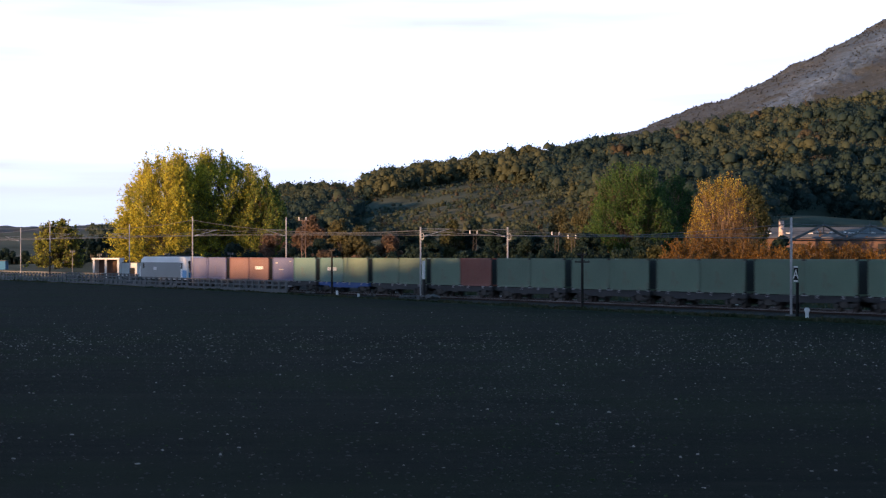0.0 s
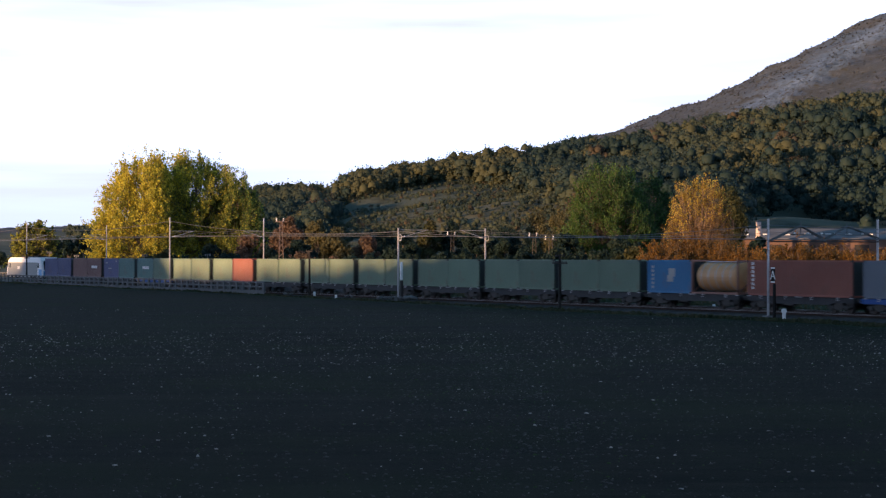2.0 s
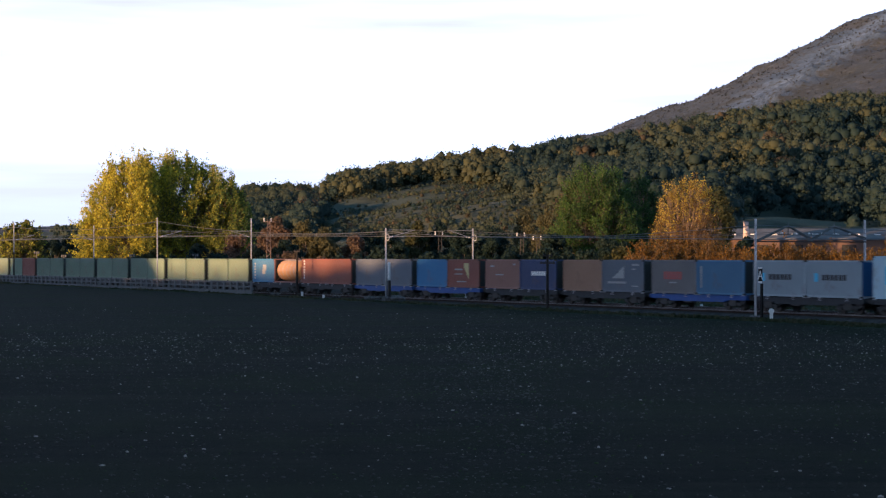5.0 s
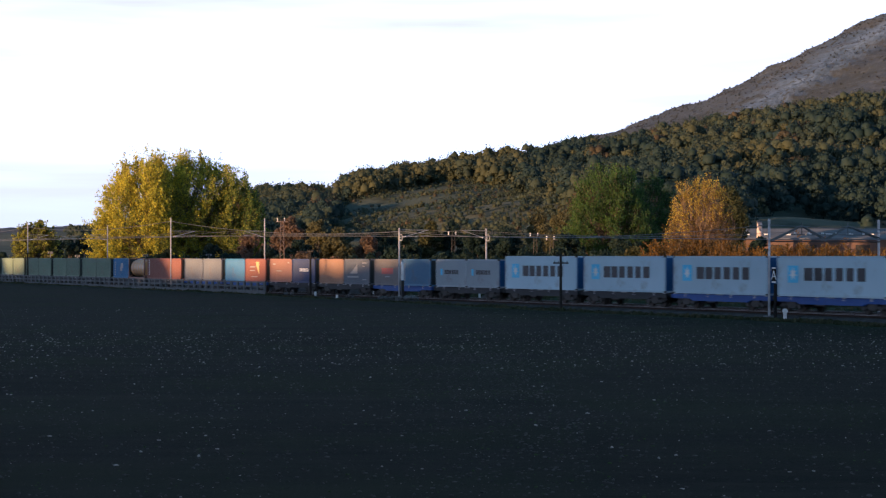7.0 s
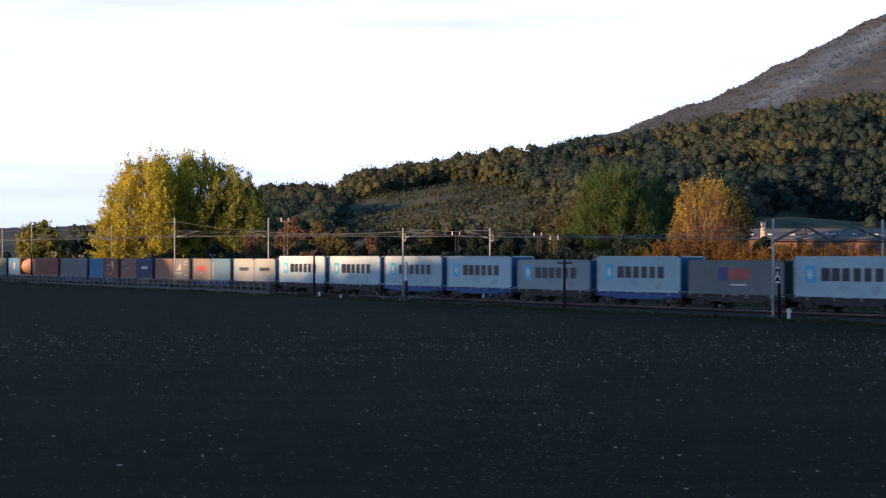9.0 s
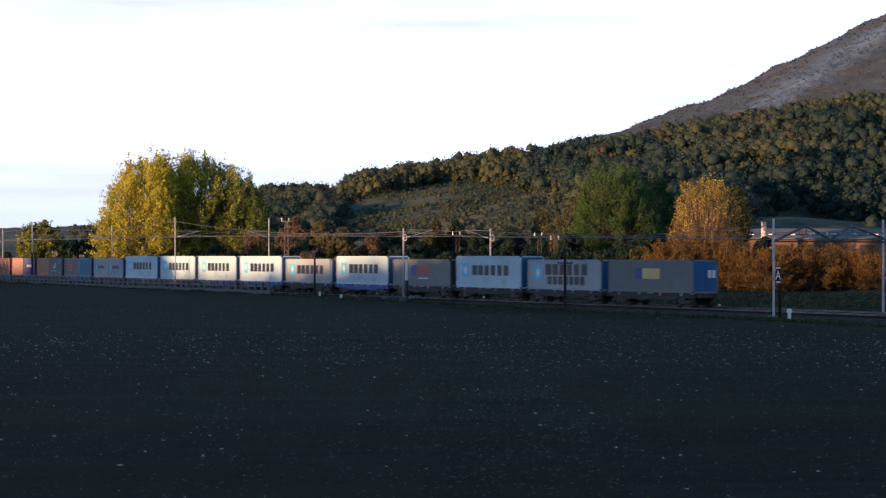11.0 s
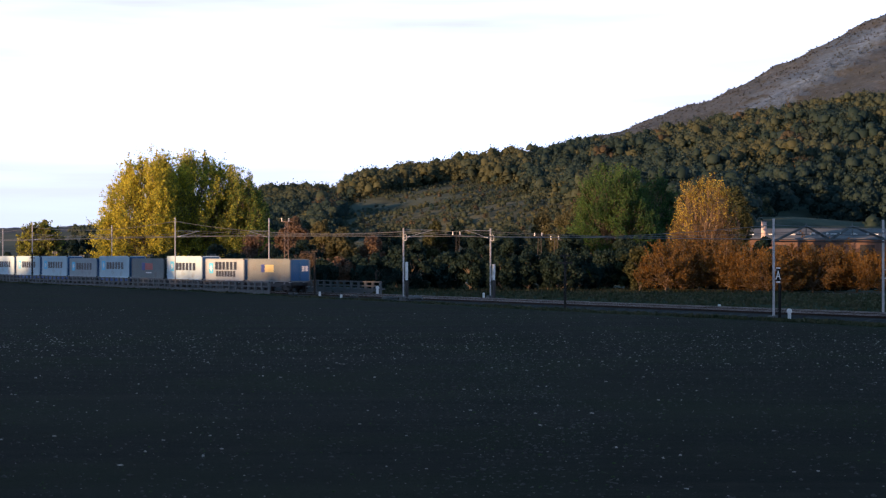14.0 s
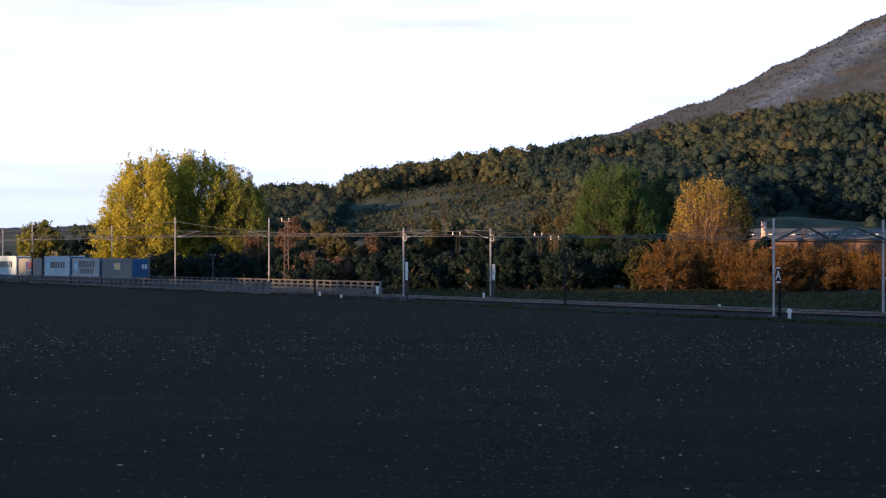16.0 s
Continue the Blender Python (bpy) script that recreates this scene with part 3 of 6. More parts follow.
def build_wires():
    sm = [s_of(1369, NEAR_P) - 60, s_of(1369, NEAR_P), s_of(714, NEAR_P), s_of(310, NEAR_P), s_of(57, NEAR_P), s_of(57, NEAR_P) + 59]
    zc = CONTACT
    for centre in (NEAR_TRACK, FAR_TRACK):
        pts, low, drop = [], [], []
        for (a, za), (b, zb) in zip(zip(sm, zc), zip(sm[1:], zc[1:])):
            for i in range(12):
                f = i / 12
                z0 = za + (zb - za) * f
                z = z0 + 0.6 - 1.9 * f * (1 - f)
                pts.append(line_at(a + (b - a) * f, centre, z))
                low.append(line_at(a + (b - a) * f, centre, z0))
                if i % 2:
                    drop.append((pts[-1], low[-1]))
        wire(pts, 0.013, "messenger_wire", "sagging carrier wire over the track")
        contact = wire(low, 0.026, "contact_wire", "taut copper contact wire over the track")
        bm = B()
        for a, b in drop:
            tube(bm, a, b, 0.005, 0.005, 4)
        part("dropper", bm, COPPER, contact, kind="stuff")
    zs = [6.3, 6.3, 6.45, 8.35, 8.35, 8.3]
    pts = []
    for (a, za), (b, zb) in zip(zip(sm, zs), zip(sm[1:], zs[1:])):
        for i in range(12):
            f = i / 12
            pts.append(line_at(a + (b - a) * f, NEAR_P, za + (zb - za) * f - 3.0 * f * (1 - f)))
    wire(pts, 0.024, "feeder_wire", "sagging feeder wire from mast to mast")


build_wires()


def build_telegraph(u, p, top, base, arms):
    pole = thing("telegraph_pole", "dark tarred wooden telegraph pole with cross-arms" if arms else "dark tarred wooden pole", "telegraph pole",
                 line_pose(s_of(u, p), p, 0), "telegraph poles")
    part("pole", tube(B(), (0, 0, base - 0.3), (0, 0, top), 0.13, 0.1), TIMBER, pole)
    for k in range(arms):
        z = top - 0.05 - 0.62 * k
        w = (0.75, 1.15)[k]
        arm = part("cross_arm", box(B(), -w, -0.05, z - 0.06, w, 0.05, z + 0.06), TIMBER, pole)
        bm = B()
        for i in range(4):
            x = -w + 0.12 + i * (2 * w - 0.24) / 3
            tube(bm, (x, 0, z + 0.06), (x, 0, z + 0.2), 0.035, 0.02, 6)
        part("insulator", bm, DARK_STEEL, arm, kind="stuff")


build_telegraph(1000, 91.3, 4.15, -0.1, 2)
build_telegraph(557, 91.0, 4.6, 0.1, 1)
build_telegraph(57, 90.2, 4.45, 0.1, 2)


def build_fence(name, s0, s1, p, base, label):
    """Precast concrete fence: posts and three rails that leave two rows of openings."""
    fence = thing(name, label, "concrete fence", line_pose(s0, p, base))
    pitch = 1.88
    n = int((s1 - s0) / pitch)
    post = box(B(), -0.22, -0.09, -0.5, 0.22, 0.09, 1.14, 0.015)
    me = bpy.data.meshes.new("post")
    post.to_mesh(me)
    post.free()
    rails = [(-0.3, 0.2), (0.5, 0.68), (0.98, 1.12)]
    shared = []
    for lo, hi in rails:
        bm = box(B(), 0.0, -0.065, lo, pitch, 0.065, hi)
        r = bpy.data.meshes.new("fence_rail")
        bm.to_mesh(r)
        bm.free()
        shared.append(r)
    for i in range(n + 1):
        part("post", me, CONCRETE, fence, at=pose(i * pitch, 0, 0))
    for r in shared:
        for i in range(n):
            part("fence_rail", r, CONCRETE, fence, at=pose(i * pitch, 0, 0))


build_fence("platform_fence", s_of(476, 88.0), 380.0, 88.0, 0.2, "grey precast concrete fence along the field edge")
build_fence("platform_fence", s_of(673, 102.6), 380.0, 102.6, 0.12, "grey precast concrete fence beyond the tracks")

# ---- the train ----
PITCH = 13.3916
CAR_COLOURS = {
    "green": ((0.122, 0.178, 0.124), (0.155, 0.22, 0.154)), "red": ((0.2, 0.065, 0.045), (0.26, 0.09, 0.06)),
    "orange": ((0.29, 0.165, 0.1), (0.35, 0.205, 0.13)), "grey": ((0.14, 0.165, 0.175), (0.18, 0.205, 0.215)),
    "slate": ((0.12, 0.14, 0.175), (0.16, 0.18, 0.215)), "blue": ((0.04, 0.16, 0.34), (0.055, 0.2, 0.4)),
    "navy": ((0.03, 0.05, 0.13), (0.045, 0.065, 0.17)), "light": ((0.29, 0.34, 0.38), (0.34, 0.39, 0.43)),
    "white": ((0.39, 0.52, 0.61), (0.46, 0.59, 0.68)), "teal": ((0.085, 0.16, 0.15), (0.11, 0.195, 0.18)), "brown": ((0.24, 0.12, 0.09), (0.29, 0.15, 0.11)),
    "dark": ((0.15, 0.14, 0.14), (0.2, 0.185, 0.18)), "steel_blue": ((0.07, 0.17, 0.3), (0.09, 0.21, 0.35)),
    "royal": ((0.075, 0.085, 0.185), (0.095, 0.105, 0.225)), "maroon": ((0.13, 0.07, 0.065), (0.17, 0.09, 0.08)),
}
PAINT = {k: surface("container_paint_" + k, a, b, 0.9, 0.55, 0.0, 0.05, dirt=(0.13, 0.075, 0.05), vary=0.12) for k, (a, b) in CAR_COLOURS.items()}
END_BLUE = surface("container_end_blue", (0.02, 0.095, 0.25), (0.03, 0.12, 0.3), 1, 0.55)
# end colour darkened for the deep shade in the gaps between containers
END_SHADED = surface("container_end_shaded", (0.03, 0.04, 0.042), (0.046, 0.056, 0.056), 1, 0.6, dirt=(0.06, 0.04, 0.03))
FLOOR_BLUE = surface("wagon_blue", (0.016, 0.06, 0.24), (0.026, 0.085, 0.32), 2, 0.6, dirt=(0.06, 0.045, 0.04))
FLOOR_RUST = surface("wagon_brown", (0.026, 0.028, 0.033), (0.042, 0.044, 0.05), 2, 0.75, dirt=(0.05, 0.038, 0.03))
LOGO_BLUE = surface("logo_light_blue", (0.12, 0.5, 0.78), (0.16, 0.58, 0.85), 2, 0.5, bump=0)
LOGO_DARK = surface("logo_dark", (0.012, 0.014, 0.02), (0.02, 0.023, 0.03), 2, 0.5, bump=0)
LOGO_RED = surface("logo_red", (0.36, 0.075, 0.065), (0.42, 0.09, 0.075), 2, 0.5, bump=0)
LOGO_YELLOW = surface("logo_yellow", (0.5, 0.42, 0.16), (0.58, 0.48, 0.2), 2, 0.5, bump=0)
LOGO_PALE = surface("worn_white_marking", (0.3, 0.3, 0.3), (0.4, 0.4, 0.39), 2, 0.6, bump=0)
LOGO_NAVY = surface("logo_navy", (0.03, 0.05, 0.2), (0.04, 0.06, 0.25), 2, 0.5, bump=0)
TANK = surface("tank_cladding", (0.5, 0.27, 0.11), (0.6, 0.34, 0.15), 1.5, 0.5, 0.0, 0.05)
LOCO_WHITE = surface("loco_white", (0.8, 0.81, 0.82), (0.86, 0.87, 0.88), 1.0, 0.35, bump=0)
LOCO_GREY = surface("loco_grey", (0.2, 0.215, 0.21), (0.25, 0.265, 0.26), 1.0, 0.45, bump=0)
LOCO_BLUE = surface("loco_blue", (0.1, 0.3, 0.6), (0.13, 0.35, 0.66), 1.0, 0.4, bump=0)
GLASS_DARK = surface("dark_glass", (0.01, 0.011, 0.013), (0.015, 0.016, 0.018), 1, 0.08, bump=0)

MESHES = {}


def shared(key, make):
    if key not in MESHES:
        bm = make()
        me = bpy.data.meshes.new(key.split(":")[0])
        bm.to_mesh(me)
        bm.free()
        MESHES[key] = me
    return MESHES[key]


def corrugated(length, height):
    """One side wall in trapezoid folds, facing +y."""
    bm = B()
    n = int(length / 0.28)
    x0 = -length / 2 + 0.1
    w = (length - 0.2) / n
    outline = []
    for i in range(n):
        a = x0 + i * w
        outline += [(a, 1.205), (a + w * 0.35, 1.205), (a + w * 0.5, 1.172), (a + w * 0.85, 1.172)]
    outline.append((x0 + n * w, 1.205))
    low = [bm.verts.new((x, y, 0.14)) for x, y in outline]
    high = [bm.verts.new((x, y, height - 0.1)) for x, y in outline]
    back = [bm.verts.new((x, 1.165, z)) for x, z in ((x0, 0.14), (x0 + n * w, 0.14), (x0 + n * w, height - 0.1), (x0, height - 0.1))]
    for i in range(len(outline) - 1):
        bm.faces.new((high[i], high[i + 1], low[i + 1], low[i]))
    bm.faces.new(back)
    return bm


def end_wall(height):
    bm = B()
    n = 9
    w = 2.24 / n
    for i in range(n):
        a = -1.12 + i * w
        box(bm, -0.02, a, 0.14, 0.03, a + w * 0.55, height - 0.1)
    box(bm, -0.03, -1.13, 0.14, 0.0, 1.13, height - 0.1)
    return bm


def frame_bars(length, height):
    bm = B()
    h = length / 2
    for sx in (-1, 1):
        for sy in (-1, 1):
            x, y = sx * (h - 0.07), sy * 1.16
            box(bm, x - 0.07, y - 0.058, 0, x + 0.07, y + 0.058, height)
    for sy in (-1, 1):
        y = sy * 1.185
        box(bm, -h + 0.1, y - 0.03, 0.0, h - 0.1, y + 0.03, 0.15)
        box(bm, -h + 0.1, y - 0.03, height - 0.11, h - 0.1, y + 0.03, height)
    for sx in (-1, 1):
        x = sx * (h - 0.05)
        box(bm, x - 0.05, -1.1, 0, x + 0.05, 1.1, 0.14)
        box(bm, x - 0.05, -1.1, height - 0.11, x + 0.05, 1.1, height)
    return bm


def door_leaf(height):
    bm = B()
    box(bm, -0.03, 0.02, 0.15, 0.02, 1.1, height - 0.12)
    for y in (0.25, 0.5, 0.75, 0.98):
        tube(bm, (-0.05, y, 0.15), (-0.05, y, height - 0.12), 0.018, 0.018, 6)
    for z in (0.5, 1.1, 1.7, 2.2):
        box(bm, -0.05, 0.03, z, -0.02, 1.09, z + 0.08)
    return bm


def castings(length, height):
    bm = B()
    for sx in (-1, 1):
        for sy in (-1, 1):
            for z in (0, height - 0.12):
                x, y = sx * (length / 2 - 0.09), sy * 1.14
                box(bm, x - 0.095, y - 0.085, z - 0.002, x + 0.095, y + 0.085, z + 0.122)
    return bm


def plates(spec):
    """Flat marks on the field-side wall: x0, z0, x1, z1."""
    def make():
        bm = B()
        for x0, z0, x1, z1 in spec:
            box(bm, x0, 1.2, z0, x1, 1.213, z1)
        return bm
    return make


def star():
    bm = B()
    pts = []
    for i in range(14):
        r = 0.47 if i % 2 == 0 else 0.2
        a = math.pi / 2 + i * math.pi / 7
        pts.append((r * math.cos(a), r * math.sin(a)))
    top = [bm.verts.new((x, 1.222, z)) for x, z in pts]
    bm.faces.new(top[::-1])
    bot = [bm.verts.new((x, 1.212, z)) for x, z in pts]
    for i in range(14):
        k = (i + 1) % 14
        bm.faces.new((top[i], top[k], bot[k], bot[i]))
    return bm


def sail():
    """A slanting three-cornered mark that rises to the rear."""
    bm = B()
    for k, (x0, x1, top) in enumerate(((-1.1, -0.75, 1.0), (-0.75, -0.35, 0.78), (-0.35, 0.1, 0.5), (0.1, 0.6, 0.26))):
        a = [bm.verts.new((x, 1.214, z)) for x, z in ((x0, 0.0), (x1, 0.0), (x1, top - 0.2), (x0, top))]
        b = [bm.verts.new((v.co.x, 1.2, v.co.z)) for v in a]
        bm.faces.new(a)
        for i in range(4):
            bm.faces.new((a[i], b[i], b[(i + 1) % 4], a[(i + 1) % 4]))
    return bm


# the field side's +x points to the left, so marks read from +x to -x
def add_marks(c, length, height, style):
    mid = height / 2
    if style in ("liner", "liner2"):
        part("emblem", shared("emblem:sq", plates([(3.6, -0.62, 4.85, 0.62)])), LOGO_BLUE, c, "light blue square emblem", pose(0, 0, mid + 0.15))
        part("emblem_star", shared("emblem_star", star), WHITE, c, "white star emblem", pose(4.22, 0, mid + 0.15))
        row = [(2.95 - i * 1.19 - w, -0.46, 2.95 - i * 1.19, 0.46) for i, w in enumerate((0.98, 0.86, 0.78, 0.82, 0.78, 0.84))]
        z = mid + 0.15 if style == "liner" else mid + 0.45
        part("lettering", shared("lettering:6", plates(row)), LOGO_DARK, c, "row of dark bars in place of lettering", pose(0, 0, z), "stuff")
        if style == "liner2":
            row = [(2.6 - i * 0.9 - 0.66, -0.34, 2.6 - i * 0.9, 0.34) for i in range(7)]
            part("lettering", shared("lettering:7", plates(row)), LOGO_DARK, c, "second row of dark bars", pose(0, 0, mid - 0.5), "stuff")
    elif style == "small_liner":
        part("emblem", shared("emblem:s", plates([(1.7, -0.3, 2.1, 0.3)])), LOGO_BLUE, c, "", pose(0, 0, mid + 0.1))
        part("lettering", shared("lettering:s", plates([(-1.6 + i * 0.46, -0.2, -1.6 + i * 0.46 + 0.34, 0.2) for i in range(6)])), LOGO_DARK, c, "", pose(0.2, 0, mid + 0.1))
    elif style == "navy_red":
        part("emblem", shared("emblem:n", plates([(1.6, -0.5, 2.8, 0.5)])), LOGO_NAVY, c, "dark blue block", pose(-0.7, 0, mid + 0.25))
        part("lettering", shared("lettering:r", plates([(-1.3 + i * 0.58, -0.42, -1.3 + i * 0.58 + 0.5, 0.42) for i in range(5)])), LOGO_RED, c, "red blocks of lettering", pose(-0.7, 0, mid + 0.25))
        part("lettering", shared("lettering:w", plates([(-0.8, -0.06, 1.2, 0.06)])), WHITE, c, "", pose(-0.7, 0, mid - 0.55))
    elif style == "navy_yellow":
        part("emblem", shared("emblem:n2", plates([(0.9, -0.45, 1.9, 0.45)])), LOGO_NAVY, c, "dark blue block", pose(0.2, 0, mid + 0.2))
        part("lettering", shared("lettering:y", plates([(-1.7, -0.42, 0.8, 0.42)])), LOGO_YELLOW, c, "pale yellow panel", pose(0.2, 0, mid + 0.2))
        bm = B()
        for y in (-0.92, -0.52):
            box(bm, -length / 2 - 0.03, y, mid - 0.1, -length / 2 - 0.012, y + 0.28, mid + 0.5)
        part("door_plate", bm, WHITE, c, "white plates on the rear door", kind="stuff")
    elif style == "yellow":
        part("emblem", shared("emblem:y", plates([(-1.3 + 0.13 * i, -0.65 + 0.16 * i, -1.3 + 0.13 * (i + 1), 0.75) for i in range(7)])), LOGO_YELLOW, c, "yellow emblem", pose(0.2, 0, mid + 0.2))
        part("lettering", shared("lettering:y2", plates([(-0.1, 0.1, 1.4, 0.24), (-0.1, -0.3, 1.4, -0.2), (-0.8, -1.0, 1.0, -0.9)])), LOGO_PALE, c, "", pose(0.2, 0, mid + 0.2))
    elif style == "white_emblem":
        part("emblem", shared("emblem:w", plates([(-0.55, -0.1, 0.35, 0.55), (-0.3, -0.5, 0.55, 0.0)])), LOGO_PALE, c, "white emblem", pose(-0.3, 0, mid + 0.1))
        part("lettering", shared("lettering:v", plates([(2.1, -0.95 + i * 0.32, 2.42, -0.95 + i * 0.32 + 0.2) for i in range(6)])), LOGO_PALE, c, "", pose(0, 0, mid))
    elif style == "white_text":
        part("lettering", shared("lettering:t", plates([(-1.1 + i * 0.4, -0.18, -1.1 + i * 0.4 + 0.3, 0.18) for i in range(6)])), WHITE, c, "", pose(-0.2, 0, mid + 0.1))
    elif style == "white_column":
        part("lettering", shared("lettering:c", plates([(-0.12, -1.0 + i * 0.3, 0.12, -1.0 + i * 0.3 + 0.2) for i in range(7)])), WHITE, c, "", pose(length / 2 - 0.7, 0, mid + 0.15))
    elif style == "white_strip":
        part("lettering", shared("lettering:p", plates([(-0.1, -0.8, 0.1, 0.85)])), LOGO_PALE, c, "", pose(length / 2 - 0.6, 0, mid))
    elif style == "sail":
        part("emblem", shared("emblem:sail", sail), LOGO_PALE, c, "white sail emblem", pose(0.9, 0, mid - 0.2))
        part("lettering", shared("lettering:g", plates([(-0.6, -0.62, 2.1, -0.45), (-2.5, 0.82, -1.5, 0.98), (-2.0, 0.5, -1.5, 0.6), (-2.4, -0.85, -1.5, -0.77)])), LOGO_PALE, c, "", pose(0.1, 0, mid))
    elif style == "red_text":
        part("lettering", shared("lettering:rt", plates([(-1.2 + i * 0.42, -0.3, -1.2 + i * 0.42 + 0.34, 0.3) for i in range(6)])), LOGO_RED, c, "red lettering in plain bars", pose(0.1, 0, mid + 0.1))
        part("lettering", shared("lettering:rw", plates([(-0.5, -0.05, 0.5, 0.05)])), LOGO_PALE, c, "", pose(0.1, 0, mid - 0.45))
    elif style == "marks":
        part("lettering", shared("lettering:m", plates([(1.5, 0.62, 2.1, 0.78), (-0.2, -0.1, 1.2, 0.0), (-2.3, 0.8, -1.9, 0.95)])), LOGO_PALE, c, "", pose(0, 0, mid))


def build_container(length, height, colour, style, label, end=None):
    paint = PAINT[colour]
    c = thing("container", label, "container", None, "containers on the train")
    size = f"{length}x{height}"
    wall = shared("side_wall:" + size, lambda: corrugated(length, height))
    part("side_wall", wall, paint, c)
    part("side_wall", wall, paint, c, "", pose(0, 0, 0, 0, 0, 180))
    part("roof", shared("roof:" + size, lambda: box(B(), -length / 2 + 0.03, -1.17, height - 0.09, length / 2 - 0.03, 1.17, height - 0.015)), paint, c)
    part("floor", shared("floor:" + size, lambda: box(B(), -length / 2 + 0.03, -1.16, 0.02, length / 2 - 0.03, 1.16, 0.14)), DARK_STEEL, c)
    part("frame", shared("frame:" + size, lambda: frame_bars(length, height)), paint, c)
    part("corner_castings", shared("corner_castings:" + size, lambda: castings(length, height)), DARK_STEEL, c, kind="stuff")
    part("end_wall", shared(f"end_wall:{height}", lambda: end_wall(height)), end or paint, c, "", pose(length / 2 - 0.06, 0, 0))
    me = shared(f"door:{height}", lambda: door_leaf(height))
    part("door", me, end or paint, c, "", pose(-length / 2 + 0.06, 0, 0))
    part("door", me, end or paint, c, "", pose(-length / 2 + 0.06, -1.12, 0))
    if style:
        add_marks(c, length, height, style)
    return c


def build_tank(label):
    c = thing("tank_container", label, "tank container", None, "containers on the train")

    def frame_work():
        bm = B()
        for sx in (-1, 1):
            x = sx * 2.96
            for sy in (-1, 1):
                box(bm, x - 0.07, sy * 1.15 - 0.07, 0, x + 0.07, sy * 1.15 + 0.07, 2.59)
                tube(bm, (x, sy * 1.1, 0.1), (x, 0, 1.0), 0.05)
            box(bm, x - 0.06, -1.1, 0, x + 0.06, 1.1, 0.14)
            box(bm, x - 0.06, -1.1, 2.46, x + 0.06, 1.1, 2.59)
        for sy in (-1, 1):
            box(bm, -2.9, sy * 1.15 - 0.05, 0, 2.9, sy * 1.15 + 0.05, 0.14)
        return bm

    def shell():
        bm = B()
        tube(bm, (-2.45, 0, 1.32), (2.45, 0, 1.32), 1.1, 1.1, 28)
        tube(bm, (-2.8, 0, 1.32), (-2.45, 0, 1.32), 0.65, 1.1, 28)
        tube(bm, (2.45, 0, 1.32), (2.8, 0, 1.32), 1.1, 0.65, 28)
        return bm

    def bands():
        bm = B()
        for x in (-1.9, -0.95, 0, 0.95, 1.9):
            tube(bm, (x - 0.05, 0, 1.32), (x + 0.05, 0, 1.32), 1.115, 1.115, 28)
        return bm
    part("frame", shared("frame:tank", frame_work), PAINT["brown"], c)
    part("shell", shared("shell", shell), TANK, c, "tan cylindrical tank shell")
    part("band", shared("band", bands), STEEL, c)
    part("walkway", shared("walkway", lambda: box(B(), -2.4, -0.25, 2.44, 2.4, 0.25, 2.5)), STEEL, c)
    return c


def wheel():
    bm = B()
    tube(bm, (0, -0.07, 0), (0, 0.07, 0), 0.46, 0.46, 20)
    tube(bm, (0, -0.1, 0), (0, -0.07, 0), 0.49, 0.49, 20)
    tube(bm, (0, 0.07, 0), (0, 0.12, 0), 0.14, 0.14, 10)
    return bm


def bogie_frame():
    bm = B()
    for sy in (-1, 1):
        y = sy * 1.0
        box(bm, -1.35, y - 0.06, 0.42, 1.35, y + 0.06, 0.62, 0.03)
        box(bm, -0.45, y - 0.1, 0.3, 0.45, y + 0.1, 0.8, 0.04)
        for x in (-0.9, 0.9):
            box(bm, x - 0.2, y - 0.02, 0.32, x + 0.2, y + 0.16, 0.6, 0.03)
    box(bm, -0.25, -1.0, 0.5, 0.25, 1.0, 0.8)
    return bm


def underframe():
    bm = B()
    for sy in (-1, 1):
        y = sy * 1.12
        box(bm, -6.2, y - 0.08, 0.98, 6.2, y + 0.08, 1.1)
        box(bm, -6.2, y - 0.03, 0.78, 6.2, y + 0.03, 0.98)
        box(bm, -3.6, y - 0.06, 0.62, 3.6, y + 0.06, 0.78)
        tube(bm, (-3.6, y, 0.7), (-4.6, y, 0.95), 0.05)
        tube(bm, (3.6, y, 0.7), (4.6, y, 0.95), 0.05)
    for x in (-5.9, -4.4, -2.2, 0, 2.2, 4.4, 5.9):
        box(bm, x - 0.09, -1.1, 0.85, x + 0.09, 1.1, 1.05)
    box(bm, -6.1, -0.25, 0.8, 6.1, 0.25, 1.05)
    return bm


def spigots():
    bm = B()
    for x in (-5.95, -0.2, 0.2, 5.95):
        for y in (-1.12, 1.12):
            box(bm, x - 0.1, y - 0.1, 1.1, x + 0.1, y + 0.1, 1.17)
    for x in (-4.5, -1.5, 1.5, 4.5):
        box(bm, x - 0.12, 1.1, 0.95, x + 0.12, 1.2, 1.16)
        box(bm, x - 0.12, -1.2, 0.95, x + 0.12, -1.1, 1.16)
    return bm


